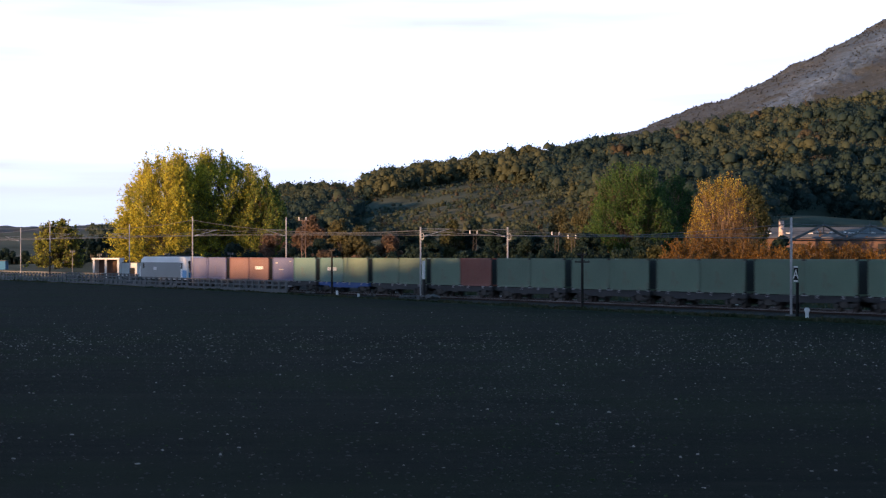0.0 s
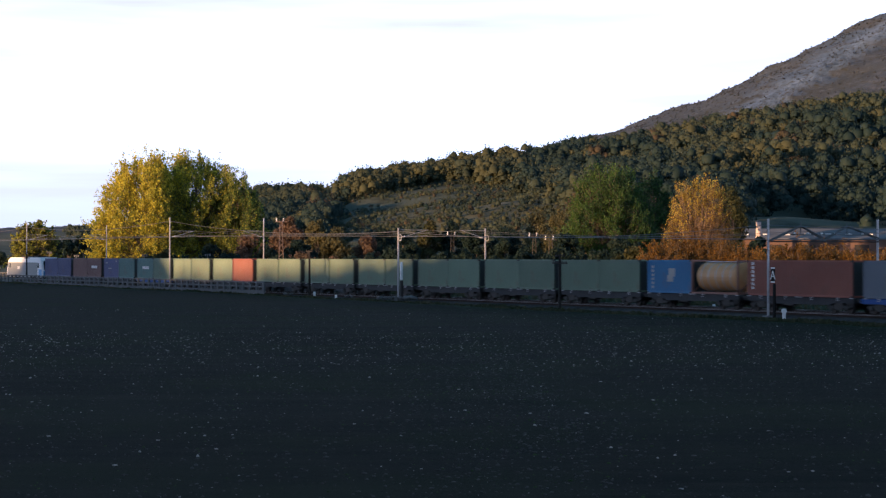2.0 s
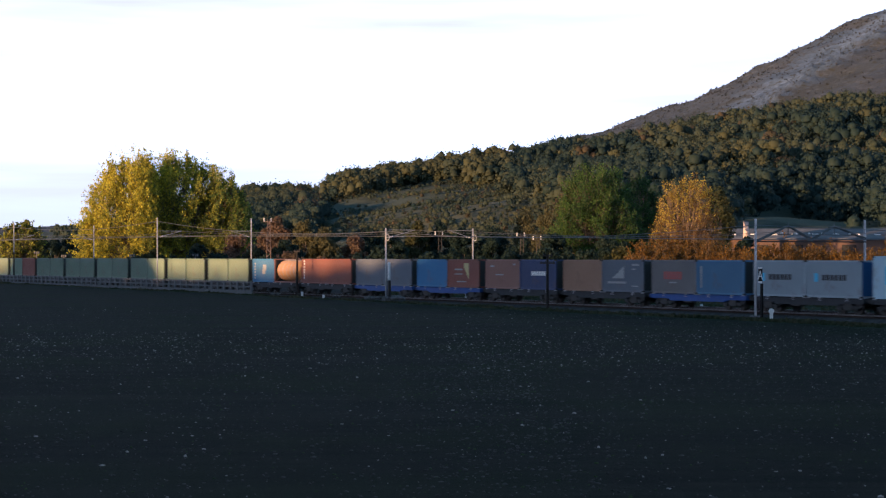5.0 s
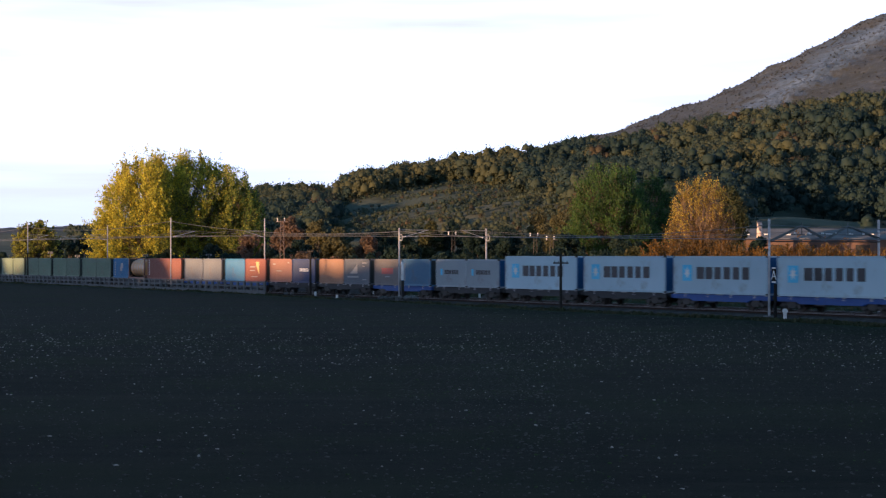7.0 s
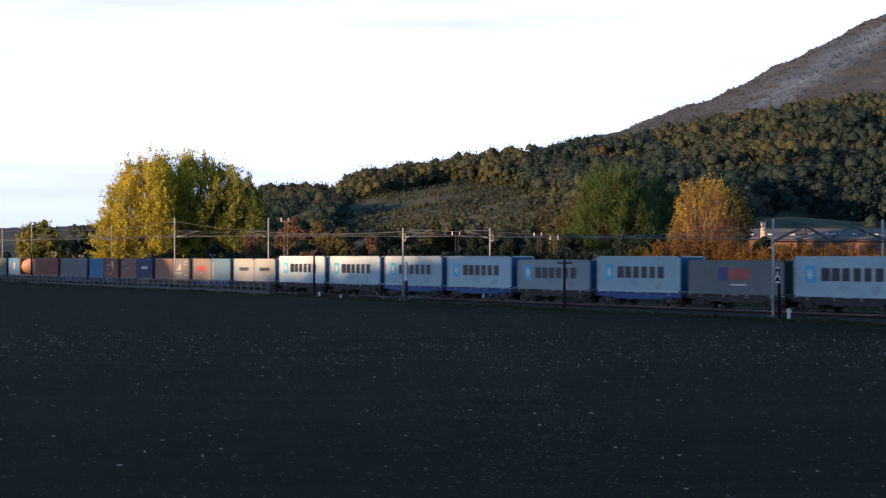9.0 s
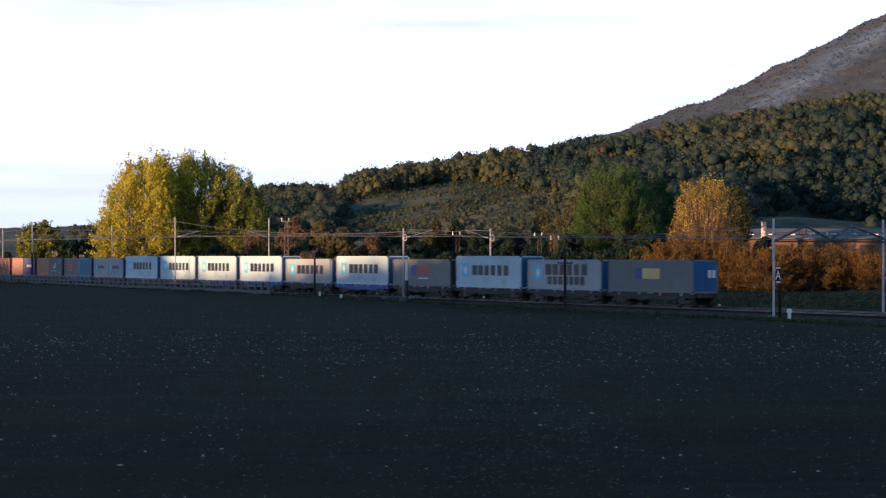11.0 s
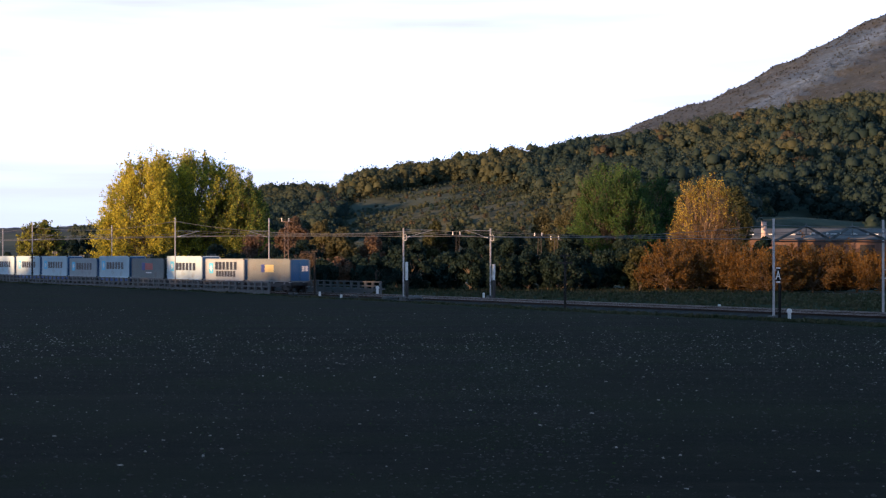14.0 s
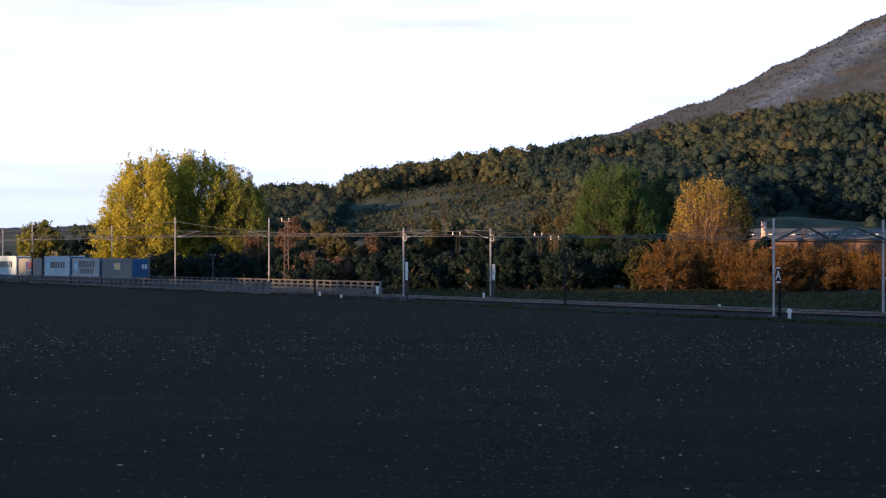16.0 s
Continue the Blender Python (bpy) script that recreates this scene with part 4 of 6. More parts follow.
def build_wagon(colour, label):
    w = thing("container_wagon", label, "flat wagon", None, "wagons of the train")
    paint = FLOOR_BLUE if colour == "blue" else FLOOR_RUST
    part("underframe", shared("underframe", underframe), paint, w)
    part("spigots", shared("spigots", spigots), STEEL, w, kind="stuff")
    for sx in (-1, 1):
        part("headstock", shared("headstock", lambda: box(B(), -0.08, -1.25, 0.8, 0.08, 1.25, 1.12, 0.02)), paint, w, "", pose(sx * 6.25, 0, 0))
        for y in (-0.87, 0.87):
            part("buffer", shared("buffer", lambda: tube(tube(B(), (0, 0, 1.0), (0.24, 0, 1.0), 0.1), (0.24, 0, 1.0), (0.3, 0, 1.0), 0.23)), DARK_STEEL, w, "",
                 pose(sx * 6.33, y, 0, 0, 0, 0 if sx > 0 else 180))
        bogie = part("bogie", shared("bogie", bogie_frame), DARK_STEEL, w, "", pose(sx * 4.5, 0, 0))
        for x in (-0.9, 0.9):
            for y in (-0.8, 0.8):
                part("wheel", shared("wheel", wheel), DARK_STEEL, bogie, "", pose(x, y, 0.49))
    part("brake_box", shared("brake_box", lambda: box(B(), -0.6, 0.75, 0.5, 0.6, 1.15, 0.8, 0.03)), STEEL if colour == "grey" else DARK_STEEL, w, "", pose(1.2, 0, 0))
    return w


def build_loco():
    """An electric engine with raked white cabs and a grey flank; its own middle lies at x = 0."""
    loco = thing("electric_locomotive", "white and grey electric locomotive with raised pantograph", "locomotive")
    half = 9.1
    side = [(-half, 0.9), (-half, 1.9), (-half + 0.75, 3.55), (-half + 1.6, 3.85), (half - 1.6, 3.85), (half - 0.75, 3.55), (half, 1.9), (half, 0.9)]
    bm = B()
    a = [bm.verts.new((x, 1.45, z)) for x, z in side]
    b = [bm.verts.new((x, -1.45, z)) for x, z in side]
    bm.faces.new(a), bm.faces.new(b[::-1])
    for i in range(len(side)):
        k = (i + 1) % len(side)
        bm.faces.new((a[k], a[i], b[i], b[k]))
    bmesh.ops.recalc_face_normals(bm, faces=bm.faces)
    bmesh.ops.bevel(bm, geom=list(bm.edges), offset=0.12, segments=2, affect="EDGES")
    part("body", bm, LOCO_WHITE, loco)
    bm = B()
    for y in (1.452, -1.46):
        box(bm, -6.8, y, 0.98, half - 0.55, y + 0.01, 3.1)
    part("flank", bm, LOCO_GREY, loco, "grey flank panel")
    part("emblem", box(B(), 2.2, 1.463, 2.1, 3.4, 1.472, 2.5), WHITE, loco)
    part("rear_flank", box(B(), -half + 0.15, 1.452, 1.0, -half + 1.6, 1.462, 2.1), LOCO_BLUE, loco, "blue rear flank")
    for sx in (-1, 1):
        bm = B()
        x0 = sx * (half - 1.5)
        box(bm, min(x0, x0 - sx * 0.6), 1.464, 2.3, max(x0, x0 - sx * 0.6), 1.474, 3.0)
        part("cab_window", bm, GLASS_DARK, loco)
        bm = B()
        v = [bm.verts.new(c) for c in ((sx * (half - 0.02), -1.1, 2.0), (sx * (half - 0.02), 1.1, 2.0), (sx * (half - 0.6), 1.05, 3.3), (sx * (half - 0.6), -1.05, 3.3))]
        bm.faces.new(v)
        r = bmesh.ops.extrude_face_region(bm, geom=list(bm.faces))
        bmesh.ops.translate(bm, verts=[g for g in r["geom"] if isinstance(g, bmesh.types.BMVert)], vec=(sx * 0.04, 0, 0.02))
        bmesh.ops.recalc_face_normals(bm, faces=bm.faces)
        part("windscreen", bm, GLASS_DARK, loco)
        part("end_panel", box(B(), min(sx * half, sx * (half + 0.03)), -1.2, 0.95, max(sx * half, sx * (half + 0.03)), 1.2, 1.85), LOCO_BLUE, loco, "blue end panel")
        for y in (-0.87, 0.87):
            part("buffer", MESHES["buffer"] if "buffer" in MESHES else shared("buffer", lambda: tube(tube(B(), (0, 0, 1.0), (0.24, 0, 1.0), 0.1), (0.24, 0, 1.0), (0.3, 0, 1.0), 0.23)),
                 DARK_STEEL, loco, "", pose(sx * half, y, 0, 0, 0, 0 if sx > 0 else 180))
        bogie = part("bogie", shared("bogie", bogie_frame), DARK_STEEL, loco, "", pose(sx * 5.2, 0, 0.05))
        for x in (-0.9, 0.9):
            for y in (-0.8, 0.8):
                part("wheel", shared("wheel", wheel), DARK_STEEL, bogie, "", pose(x, y, 0.44))
    part("skirt", box(B(), -3.2, -1.35, 0.45, 3.2, 1.35, 0.95, 0.08), DARK_STEEL, loco)
    for x in (-5.2, -2.2, 1.0):
        part("roof_box", box(B(), x, -0.9, 3.8, x + 2.2, 0.9, 4.05, 0.08), DARK_STEEL, loco)
    bm = B()
    x = -4.4
    for y in (-0.5, 0.5):
        tube(bm, (x, y, 4.05), (x - 1.5, y * 0.9, 4.55), 0.03)
        tube(bm, (x - 1.5, y * 0.9, 4.55), (x + 0.1, y * 0.7, 5.18), 0.025)
    tube(bm, (x + 0.1, -0.9, 5.2), (x + 0.1, 0.9, 5.2), 0.03)
    tube(bm, (x - 1.5, -0.5, 4.55), (x - 1.5, 0.5, 4.55), 0.025)
    part("pantograph", bm, DARK_STEEL, loco)
    return loco


# from the engine back: (length, paint, marks), the wagon's paint
C40, C20 = 12.19, 6.058
LOADS = [
    ([(C20, "royal", ""), (C20, "royal", "")], ""),
    ([(C20, "maroon", ""), (C20, "maroon", "white_text")], ""),
    ([(C20, "royal", "marks"), (C20, "teal", "")], "grey"),
    ([(C20, "teal", "white_text"), (C20, "green", "")], "blue"),
    ([(C20, "green", ""), (C20, "green", "")], ""),
    ([(C20, "green", ""), (C20, "red", "")], ""),
    ([(C20, "green", ""), (C20, "green", "")], ""),
    ([(C20, "green", ""), (C20, "green", "")], ""),
    ([(C20, "green", ""), (C20, "green", "")], ""),
    ([(C20, "green", ""), (C20, "green", "")], ""),
    ([(C20, "green", ""), (C20, "green", "")], ""),
    ([(C20, "green", ""), (C20, "green", "")], ""),
    ([(C20, "blue", "white_emblem"), (C20, "tank", "")], ""),
    ([(C40, "red", "white_column")], ""),
    ([(C20, "slate", ""), (C20, "slate", "")], "blue"),
    ([(C20, "blue", ""), (C20, "red", "yellow")], "blue"),
    ([(C20, "brown", "marks"), (C20, "navy", "white_text")], ""),
    ([(C20, "orange", ""), (C20, "slate", "sail")], ""),
    ([(C20, "dark", "red_text"), (C20, "steel_blue", "white_strip")], "blue"),
    ([(C20, "light", "small_liner"), (C20, "light", "small_liner")], ""),
    ([("hc", "white", "liner")], ""), ([("hc", "white", "liner")], ""), ([("hc", "white", "liner")], "blue"), ([("hc", "white", "liner")], "blue"),
    ([(C40, "light", "liner")], ""), ([("hc", "white", "liner")], "blue"), ([(C40, "grey", "navy_red")], ""), ([("hc", "white", "liner")], ""),
    ([(C40, "light", "liner2")], ""), ([(C40, "grey", "navy_yellow")], ""),
]
LABELS = {"green": "dull green steel container", "red": "red-brown steel container", "orange": "rusty orange steel container",
          "grey": "grey steel container", "slate": "blue-grey steel container", "blue": "bright blue steel container",
          "navy": "dark blue steel container", "light": "light grey steel container", "white": "tall pale grey steel container",
          "teal": "faded teal steel container", "brown": "brown steel container", "dark": "weathered grey steel container", "steel_blue": "mid blue steel container", "royal": "deep blue steel container", "maroon": "dark maroon steel container",
          "tank": "tan tank container in a steel frame"}
STYLE_WORDS = {"liner": ", blue star emblem", "liner2": ", blue emblem and two rows of lettering", "small_liner": ", small blue emblem", "navy_red": ", blue and red emblem",
               "navy_yellow": ", pale yellow panel", "yellow": ", yellow emblem", "white_emblem": ", white emblem", "white_text": ", white lettering",
               "white_column": ", white lettering in a column", "white_strip": ", white strip", "sail": ", white sail emblem", "red_text": ", red lettering", "marks": ", small white marks", "": ""}
RIDERS = []          # what moves, with its place in the train


def build_train():
    RIDERS.append((build_loco(), 259.5, 0.0))
    for i, (load, base) in enumerate(LOADS, 1):
        mid = 263.064 - PITCH * i - C40 / 2
        RIDERS.append((build_wagon(base, ("blue" if base == "blue" else "rusty brown") + " flat wagon carrying containers"), mid, 0.0))
        x = mid + C40 / 2
        for length, colour, style in load:
            h = 2.9 if length == "hc" else 2.59
            real = C40 if length == "hc" else length
            label = LABELS[colour] + STYLE_WORDS[style] + (" on a wagon" if style != "liner2" else "")
            if colour == "tank":
                c = build_tank(label)
            else:
                end = END_BLUE if style in ("liner", "liner2", "navy_yellow", "small_liner") else END_SHADED
                c = build_container(real, h, colour, style, label, end)
            RIDERS.append((c, x - real / 2, 1.17))
            x -= real + (0.07 if len(load) > 1 else 0)


build_train()

# ---- trees ----
def leaf_quads(rng, centres, radii, count, size, squash=0.8, loose=0.6, deep=0.5):
    """Bent leaf clumps on the shells of lobes: an array of corners, five to a clump."""
    pick = rng.integers(0, len(centres), count)
    d = rng.normal(size=(count, 3))
    d /= np.linalg.norm(d, axis=1)[:, None]
    r = radii[pick] * (1.05 - deep * (1 - rng.random(count) ** 0.6))
    c = centres[pick] + d * r[:, None] * np.array([1, 1, squash])
    # each clump faces mostly outwards, turned at random
    n = d + rng.normal(size=(count, 3)) * loose
    n[:, 2] += 0.15
    n /= np.linalg.norm(n, axis=1)[:, None]
    t = np.cross(n, rng.normal(size=(count, 3)))
    t /= np.linalg.norm(t, axis=1)[:, None] + 1e-9
    b = np.cross(n, t)
    s = (size * (0.55 + 0.9 * rng.random(count)))[:, None]
    k = (0.5 + 0.4 * rng.random(count))[:, None]
    return np.stack([c - t * s, c - b * s * k - n * s * 0.2, c + t * s, c + b * s * k - n * s * 0.2], 1)


def quads_mesh(name, quads, mats, index=None):
    n = len(quads)
    me = bpy.data.meshes.new(name)
    me.vertices.add(n * 4)
    me.vertices.foreach_set("co", quads.reshape(-1).astype(np.float32))
    me.loops.add(n * 4)
    me.loops.foreach_set("vertex_index", np.arange(n * 4, dtype=np.int32))
    me.polygons.add(n)
    me.polygons.foreach_set("loop_start", np.arange(0, n * 4, 4, dtype=np.int32))
    for m in mats:
        me.materials.append(m)
    if index is not None:
        me.polygons.foreach_set("material_index", np.asarray(index, dtype=np.int32))
    me.update(calc_edges=True)
    return me


def limb(bm, a, b, r0, r1, rng, bend=0.12, steps=4):
    a, b = np.array(a, float), np.array(b, float)
    last, size = a, np.linalg.norm(b - a)
    for i in range(1, steps + 1):
        f = i / steps
        q = a + (b - a) * f + (rng.normal(size=3) * size * bend * 0.35 if i < steps else 0)
        ra, rb = r0 + (r1 - r0) * (f - 1 / steps), r0 + (r1 - r0) * f
        tube(bm, last, q, max(ra, 0.012), max(rb, 0.01), 6)
        last = q


def build_tree(name, at, height, width, seed, leaf_mat, label, category="tree", lobes=70, clumps=9000, size=0.3, bark=None, clear=0.15,
               stems=1, upright=0.0, trunk=None, lean=0.0, mats2=None):
    """Tapered stems, limbs out to the lobes of the crown, and a crown of many small leaf clumps with an uneven outline."""
    rng = np.random.default_rng(seed)
    x, y = at[0], at[1]
    z = float(ground_z(x, y)) if len(at) < 3 else at[2]
    tree = thing(name, label, category, Matrix.Translation((x, y, z)))
    rx, ry = width / 2, width / 2
    bottom = height * clear
    # lobes fill an egg, denser near its skin
    centres, radii = [], []
    while len(centres) < lobes:
        d = rng.normal(size=3)
        d /= np.linalg.norm(d)
        k = (0.35 + 0.65 * rng.random() ** 0.5)
        zc = bottom + (height - bottom) * (0.5 + 0.5 * d[2] * k)
        f = (zc - bottom) / (height - bottom)
        belly = (math.sin(math.pi * min(max(f, 0.02), 0.98)) ** 0.42) * (1.05 - 0.12 * f)
        r = (height * 0.05 + width * 0.05) * (0.6 + 0.8 * rng.random())
        centres.append((d[0] * k * (rx - r * 0.6) * belly + lean * f, d[1] * k * (ry - r * 0.6) * belly, min(max(zc, bottom + r * 0.5), height - r * 0.75)))
        radii.append(r)
    centres, radii = np.array(centres), np.array(radii)
    quads = leaf_quads(rng, centres, radii, clumps, size, 1.0 + upright)
    # stray sprays that break the outline
    stray = leaf_quads(rng, centres, radii * 1.14, clumps // 8, size * 0.9, 1.1 + upright)
    quads = np.concatenate([quads, stray])
    trunk = trunk or 0.018 * height + 0.03
    bm = B()
    foot = [((i - (stems - 1) / 2) * width / (stems + 0.8) * 0.7, 0) for i in range(stems)]
    for i, (fx, fy) in enumerate(foot):
        mine = [c for c in centres if abs(c[0] - fx) <= min(abs(c[0] - g[0]) for g in foot) + 1e-6]
        top = np.array([fx + lean * 0.6 + rng.normal() * 0.3, fy + rng.normal() * 0.3, height * 0.8])
        limb(bm, (fx, fy, -0.25), top, trunk, trunk * 0.2, rng, 0.05, 6)
        for c in mine[::2]:
            f = min(max((c[2] - height * 0.22) / height, 0.08), 0.7)
            root = np.array([fx, fy, 0]) + (top - np.array([fx, fy, 0])) * f * 0.8
            limb(bm, root, c, trunk * (0.45 - 0.3 * f), 0.02, rng, 0.14, 3)
    part("trunk", bm, bark or BARK, tree)
    if mats2:
        # some lobes have turned colour before the rest
        lob = rng.random(len(quads)) < mats2[1]
        side = quads[:, 0, 0] > mats2[2] * rx
        part("crown", quads_mesh("crown", quads, (leaf_mat, mats2[0]), (lob | side).astype(int)), None, tree)
    else:
        part("crown", quads_mesh("crown", quads, (leaf_mat,)), None, tree)
    return tree


def tubes(segments, sides=5):
    """Many tapered bars in one mesh: rows of start, end, start radius, end radius."""
    a, b = np.array([q[0] for q in segments], float), np.array([q[1] for q in segments], float)
    ra, rb = np.array([q[2] for q in segments], float), np.array([q[3] for q in segments], float)
    d = b - a
    d /= np.linalg.norm(d, axis=1)[:, None] + 1e-9
    side = np.cross(d, np.where(np.abs(d[:, 2:3]) > 0.9, [[1.0, 0, 0]], [[0, 0, 1.0]]))
    side /= np.linalg.norm(side, axis=1)[:, None] + 1e-9
    up = np.cross(d, side)
    turn = np.arange(sides) * 2 * math.pi / sides
    ring_v = np.cos(turn)[None, :, None] * side[:, None] + np.sin(turn)[None, :, None] * up[:, None]
    verts = np.concatenate([a[:, None] + ring_v * ra[:, None, None], b[:, None] + ring_v * rb[:, None, None]], 1).reshape(-1, 3)
    i, j = np.meshgrid(np.arange(len(segments)) * 2 * sides, np.arange(sides), indexing="ij")
    k = (j + 1) % sides
    faces = np.stack([i + j, i + k, i + k + sides, i + j + sides], -1).reshape(-1, 4)
    return mesh_of("trunk", verts.tolist(), faces.tolist(), (), None, True)


def build_fan_tree(name, at, height, reach, seed, mats, pick, label, tufts=120, leaves=50000, size=0.16, low=0.05, bark=None, trunk=0.45,
                   stout=0.13, tuft=1.5, inner=0.5, square=1.25, crotch=0.1, group=""):
    """A tree whose limbs fan out from low down to a dome. Each limb ends in a tuft of twigs and leaf sprays that point outwards.
    reach: to the left, to the right, to the front and back. pick(across, up): the chances of each leaf colour."""
    rng = np.random.default_rng(seed)
    z = float(ground_z(at[0], at[1]))
    tree = thing(name, label, "tree", Matrix.Translation((at[0], at[1], z)), group)
    segments, quads, index = [], [], []
    fork = np.array([0, 0, height * crotch])
    segments.append((np.array([0, 0, -0.3]), fork, trunk * 1.15, trunk))
    each = leaves // tufts
    for n in range(tufts):
        up = (n + rng.random()) / tufts
        turn = n * 2.39996 + rng.normal() * 0.2
        flat = math.sqrt(max(1 - up * up, 0)) ** (1 / square)
        k = inner + (1 - inner) * rng.random() if n % 3 == 0 else rng.uniform(0.88, 1.0)
        big = tuft * rng.uniform(0.7, 1.25)
        across, back = flat * math.cos(turn), flat * math.sin(turn)
        side = reach[0] if across < 0 else reach[1]
        tip = np.array([across * max(side - big * 0.7, 0.5) * k, back * (reach[2] - big * 0.7) * k, height * low + (height * (1 - low) - big * 1.1) * up * k])
        root = fork + np.array([0, 0, height * rng.uniform(-0.04, 0.1)])
        knee = root + (tip - root) * np.array([0.4, 0.4, 0.52]) + rng.normal(size=3) * 0.3
        f = np.linspace(0, 1, 6)[:, None]
        line = (1 - f) ** 2 * root + 2 * f * (1 - f) * knee + f * f * tip
        line[1:-1] += rng.normal(size=(4, 3)) * 0.1
        for i in range(5):
            segments.append((line[i], line[i + 1], stout * (1 - i / 6), stout * (1 - (i + 1) / 6)))
        out = tip - np.array([0, 0, height * 0.1])
        out = out / (np.linalg.norm(out) + 1e-9) + np.array([0, 0, 0.25])
        out /= np.linalg.norm(out)
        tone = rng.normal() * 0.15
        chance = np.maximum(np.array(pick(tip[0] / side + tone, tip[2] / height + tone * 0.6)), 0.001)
        twigs = max(each // 24, 3)
        count = each // twigs
        for m in range(twigs):
            # twigs stand on an egg drawn out along the limb
            start_at = tip + rng.normal(size=3) * big * 0.42 + out * big * rng.normal() * 0.55
            way = out + rng.normal(size=3) * 0.42
            way /= np.linalg.norm(way)
            end = start_at + way * big * rng.uniform(0.55, 1.25)
            segments.append((line[3 + m % 3], end, stout * 0.2, 0.006))
            spot = start_at + rng.random(count)[:, None] * (end - start_at) * 1.1 + rng.normal(size=(count, 3)) * big * 0.15
            spot[:, 2] = np.maximum(spot[:, 2], 0.3)
            t = way + rng.normal(size=(count, 3)) * 0.6
            t /= np.linalg.norm(t, axis=1)[:, None]
            b = np.cross(t, rng.normal(size=(count, 3)))
            b /= np.linalg.norm(b, axis=1)[:, None] + 1e-9
            s = (size * (0.6 + 0.8 * rng.random(count)))[:, None]
            quads.append(np.stack([spot - t * s, spot - b * s * 0.6, spot + t * s, spot + b * s * 0.6], 1))
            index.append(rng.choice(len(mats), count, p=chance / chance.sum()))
    part("trunk", tubes(segments, 4), bark or BARK, tree)
    part("crown", quads_mesh("crown", np.concatenate(quads), mats, np.concatenate(index)), None, tree)
    return tree


# the two big yellow-green trees behind the halt
def big_trees():
    y = 372
    # sunlight put into leaf colour: yellower to the left and top, greener in shade
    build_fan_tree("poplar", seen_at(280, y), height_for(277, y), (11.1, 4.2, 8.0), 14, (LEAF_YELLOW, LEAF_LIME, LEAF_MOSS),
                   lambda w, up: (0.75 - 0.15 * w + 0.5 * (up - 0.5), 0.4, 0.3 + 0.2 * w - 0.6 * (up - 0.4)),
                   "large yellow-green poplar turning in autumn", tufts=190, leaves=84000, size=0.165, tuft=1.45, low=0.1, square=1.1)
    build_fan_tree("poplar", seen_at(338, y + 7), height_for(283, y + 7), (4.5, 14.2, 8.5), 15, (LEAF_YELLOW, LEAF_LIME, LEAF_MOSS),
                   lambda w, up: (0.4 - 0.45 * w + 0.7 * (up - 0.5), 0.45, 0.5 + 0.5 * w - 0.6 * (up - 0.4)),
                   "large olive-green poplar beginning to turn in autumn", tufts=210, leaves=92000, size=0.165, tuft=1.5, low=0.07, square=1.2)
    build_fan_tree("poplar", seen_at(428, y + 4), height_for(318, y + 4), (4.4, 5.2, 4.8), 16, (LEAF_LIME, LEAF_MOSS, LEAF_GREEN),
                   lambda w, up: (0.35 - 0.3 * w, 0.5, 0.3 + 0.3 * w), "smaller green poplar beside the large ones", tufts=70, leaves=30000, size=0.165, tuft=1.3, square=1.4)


big_trees()
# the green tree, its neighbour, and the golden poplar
# lighter leaves at the upper left paint the sun, deeper ones the shade
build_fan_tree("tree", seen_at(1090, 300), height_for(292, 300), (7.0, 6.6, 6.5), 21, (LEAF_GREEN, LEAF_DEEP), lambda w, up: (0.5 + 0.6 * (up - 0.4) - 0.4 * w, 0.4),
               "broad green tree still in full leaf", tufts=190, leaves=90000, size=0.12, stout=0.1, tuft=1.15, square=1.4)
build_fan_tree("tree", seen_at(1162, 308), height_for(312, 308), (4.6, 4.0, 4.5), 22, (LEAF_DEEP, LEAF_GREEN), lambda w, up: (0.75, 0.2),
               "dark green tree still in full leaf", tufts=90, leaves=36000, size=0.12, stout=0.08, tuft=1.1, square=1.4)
# gold paints the sunlit upper left; tan marks the barer, shaded side
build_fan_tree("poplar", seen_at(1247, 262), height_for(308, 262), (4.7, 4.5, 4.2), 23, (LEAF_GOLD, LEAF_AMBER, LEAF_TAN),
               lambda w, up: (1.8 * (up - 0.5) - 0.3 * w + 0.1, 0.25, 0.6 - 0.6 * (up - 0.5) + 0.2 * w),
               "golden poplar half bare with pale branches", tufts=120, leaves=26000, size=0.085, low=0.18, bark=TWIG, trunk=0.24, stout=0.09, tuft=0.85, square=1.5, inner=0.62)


def orange_row():
    spec = [(1178, 434, 74, 238, 31), (1212, 418, 92, 244, 32), (1252, 416, 92, 246, 30), (1292, 428, 76, 240, 33), (1330, 437, 84, 238, 34), (1360, 446, 62, 232, 35),
            (1402, 434, 84, 238, 36), (1438, 428, 92, 236, 37), (1478, 434, 76, 238, 41), (1516, 446, 70, 236, 38), (1558, 440, 62, 232, 39), (1612, 436, 72, 236, 40)]
    for u, v, wide, y, seed in spec:
        half = wide * 0.66 * y / FOCAL
        # amber leaves at the upper left paint the sunny side, brown the lower shade
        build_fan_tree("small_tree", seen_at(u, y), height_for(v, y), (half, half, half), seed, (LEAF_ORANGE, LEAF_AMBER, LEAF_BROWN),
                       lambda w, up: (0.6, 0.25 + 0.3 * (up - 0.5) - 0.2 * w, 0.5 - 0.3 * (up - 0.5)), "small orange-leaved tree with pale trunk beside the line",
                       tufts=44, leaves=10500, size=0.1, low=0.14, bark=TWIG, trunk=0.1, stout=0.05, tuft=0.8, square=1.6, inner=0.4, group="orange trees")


orange_row()


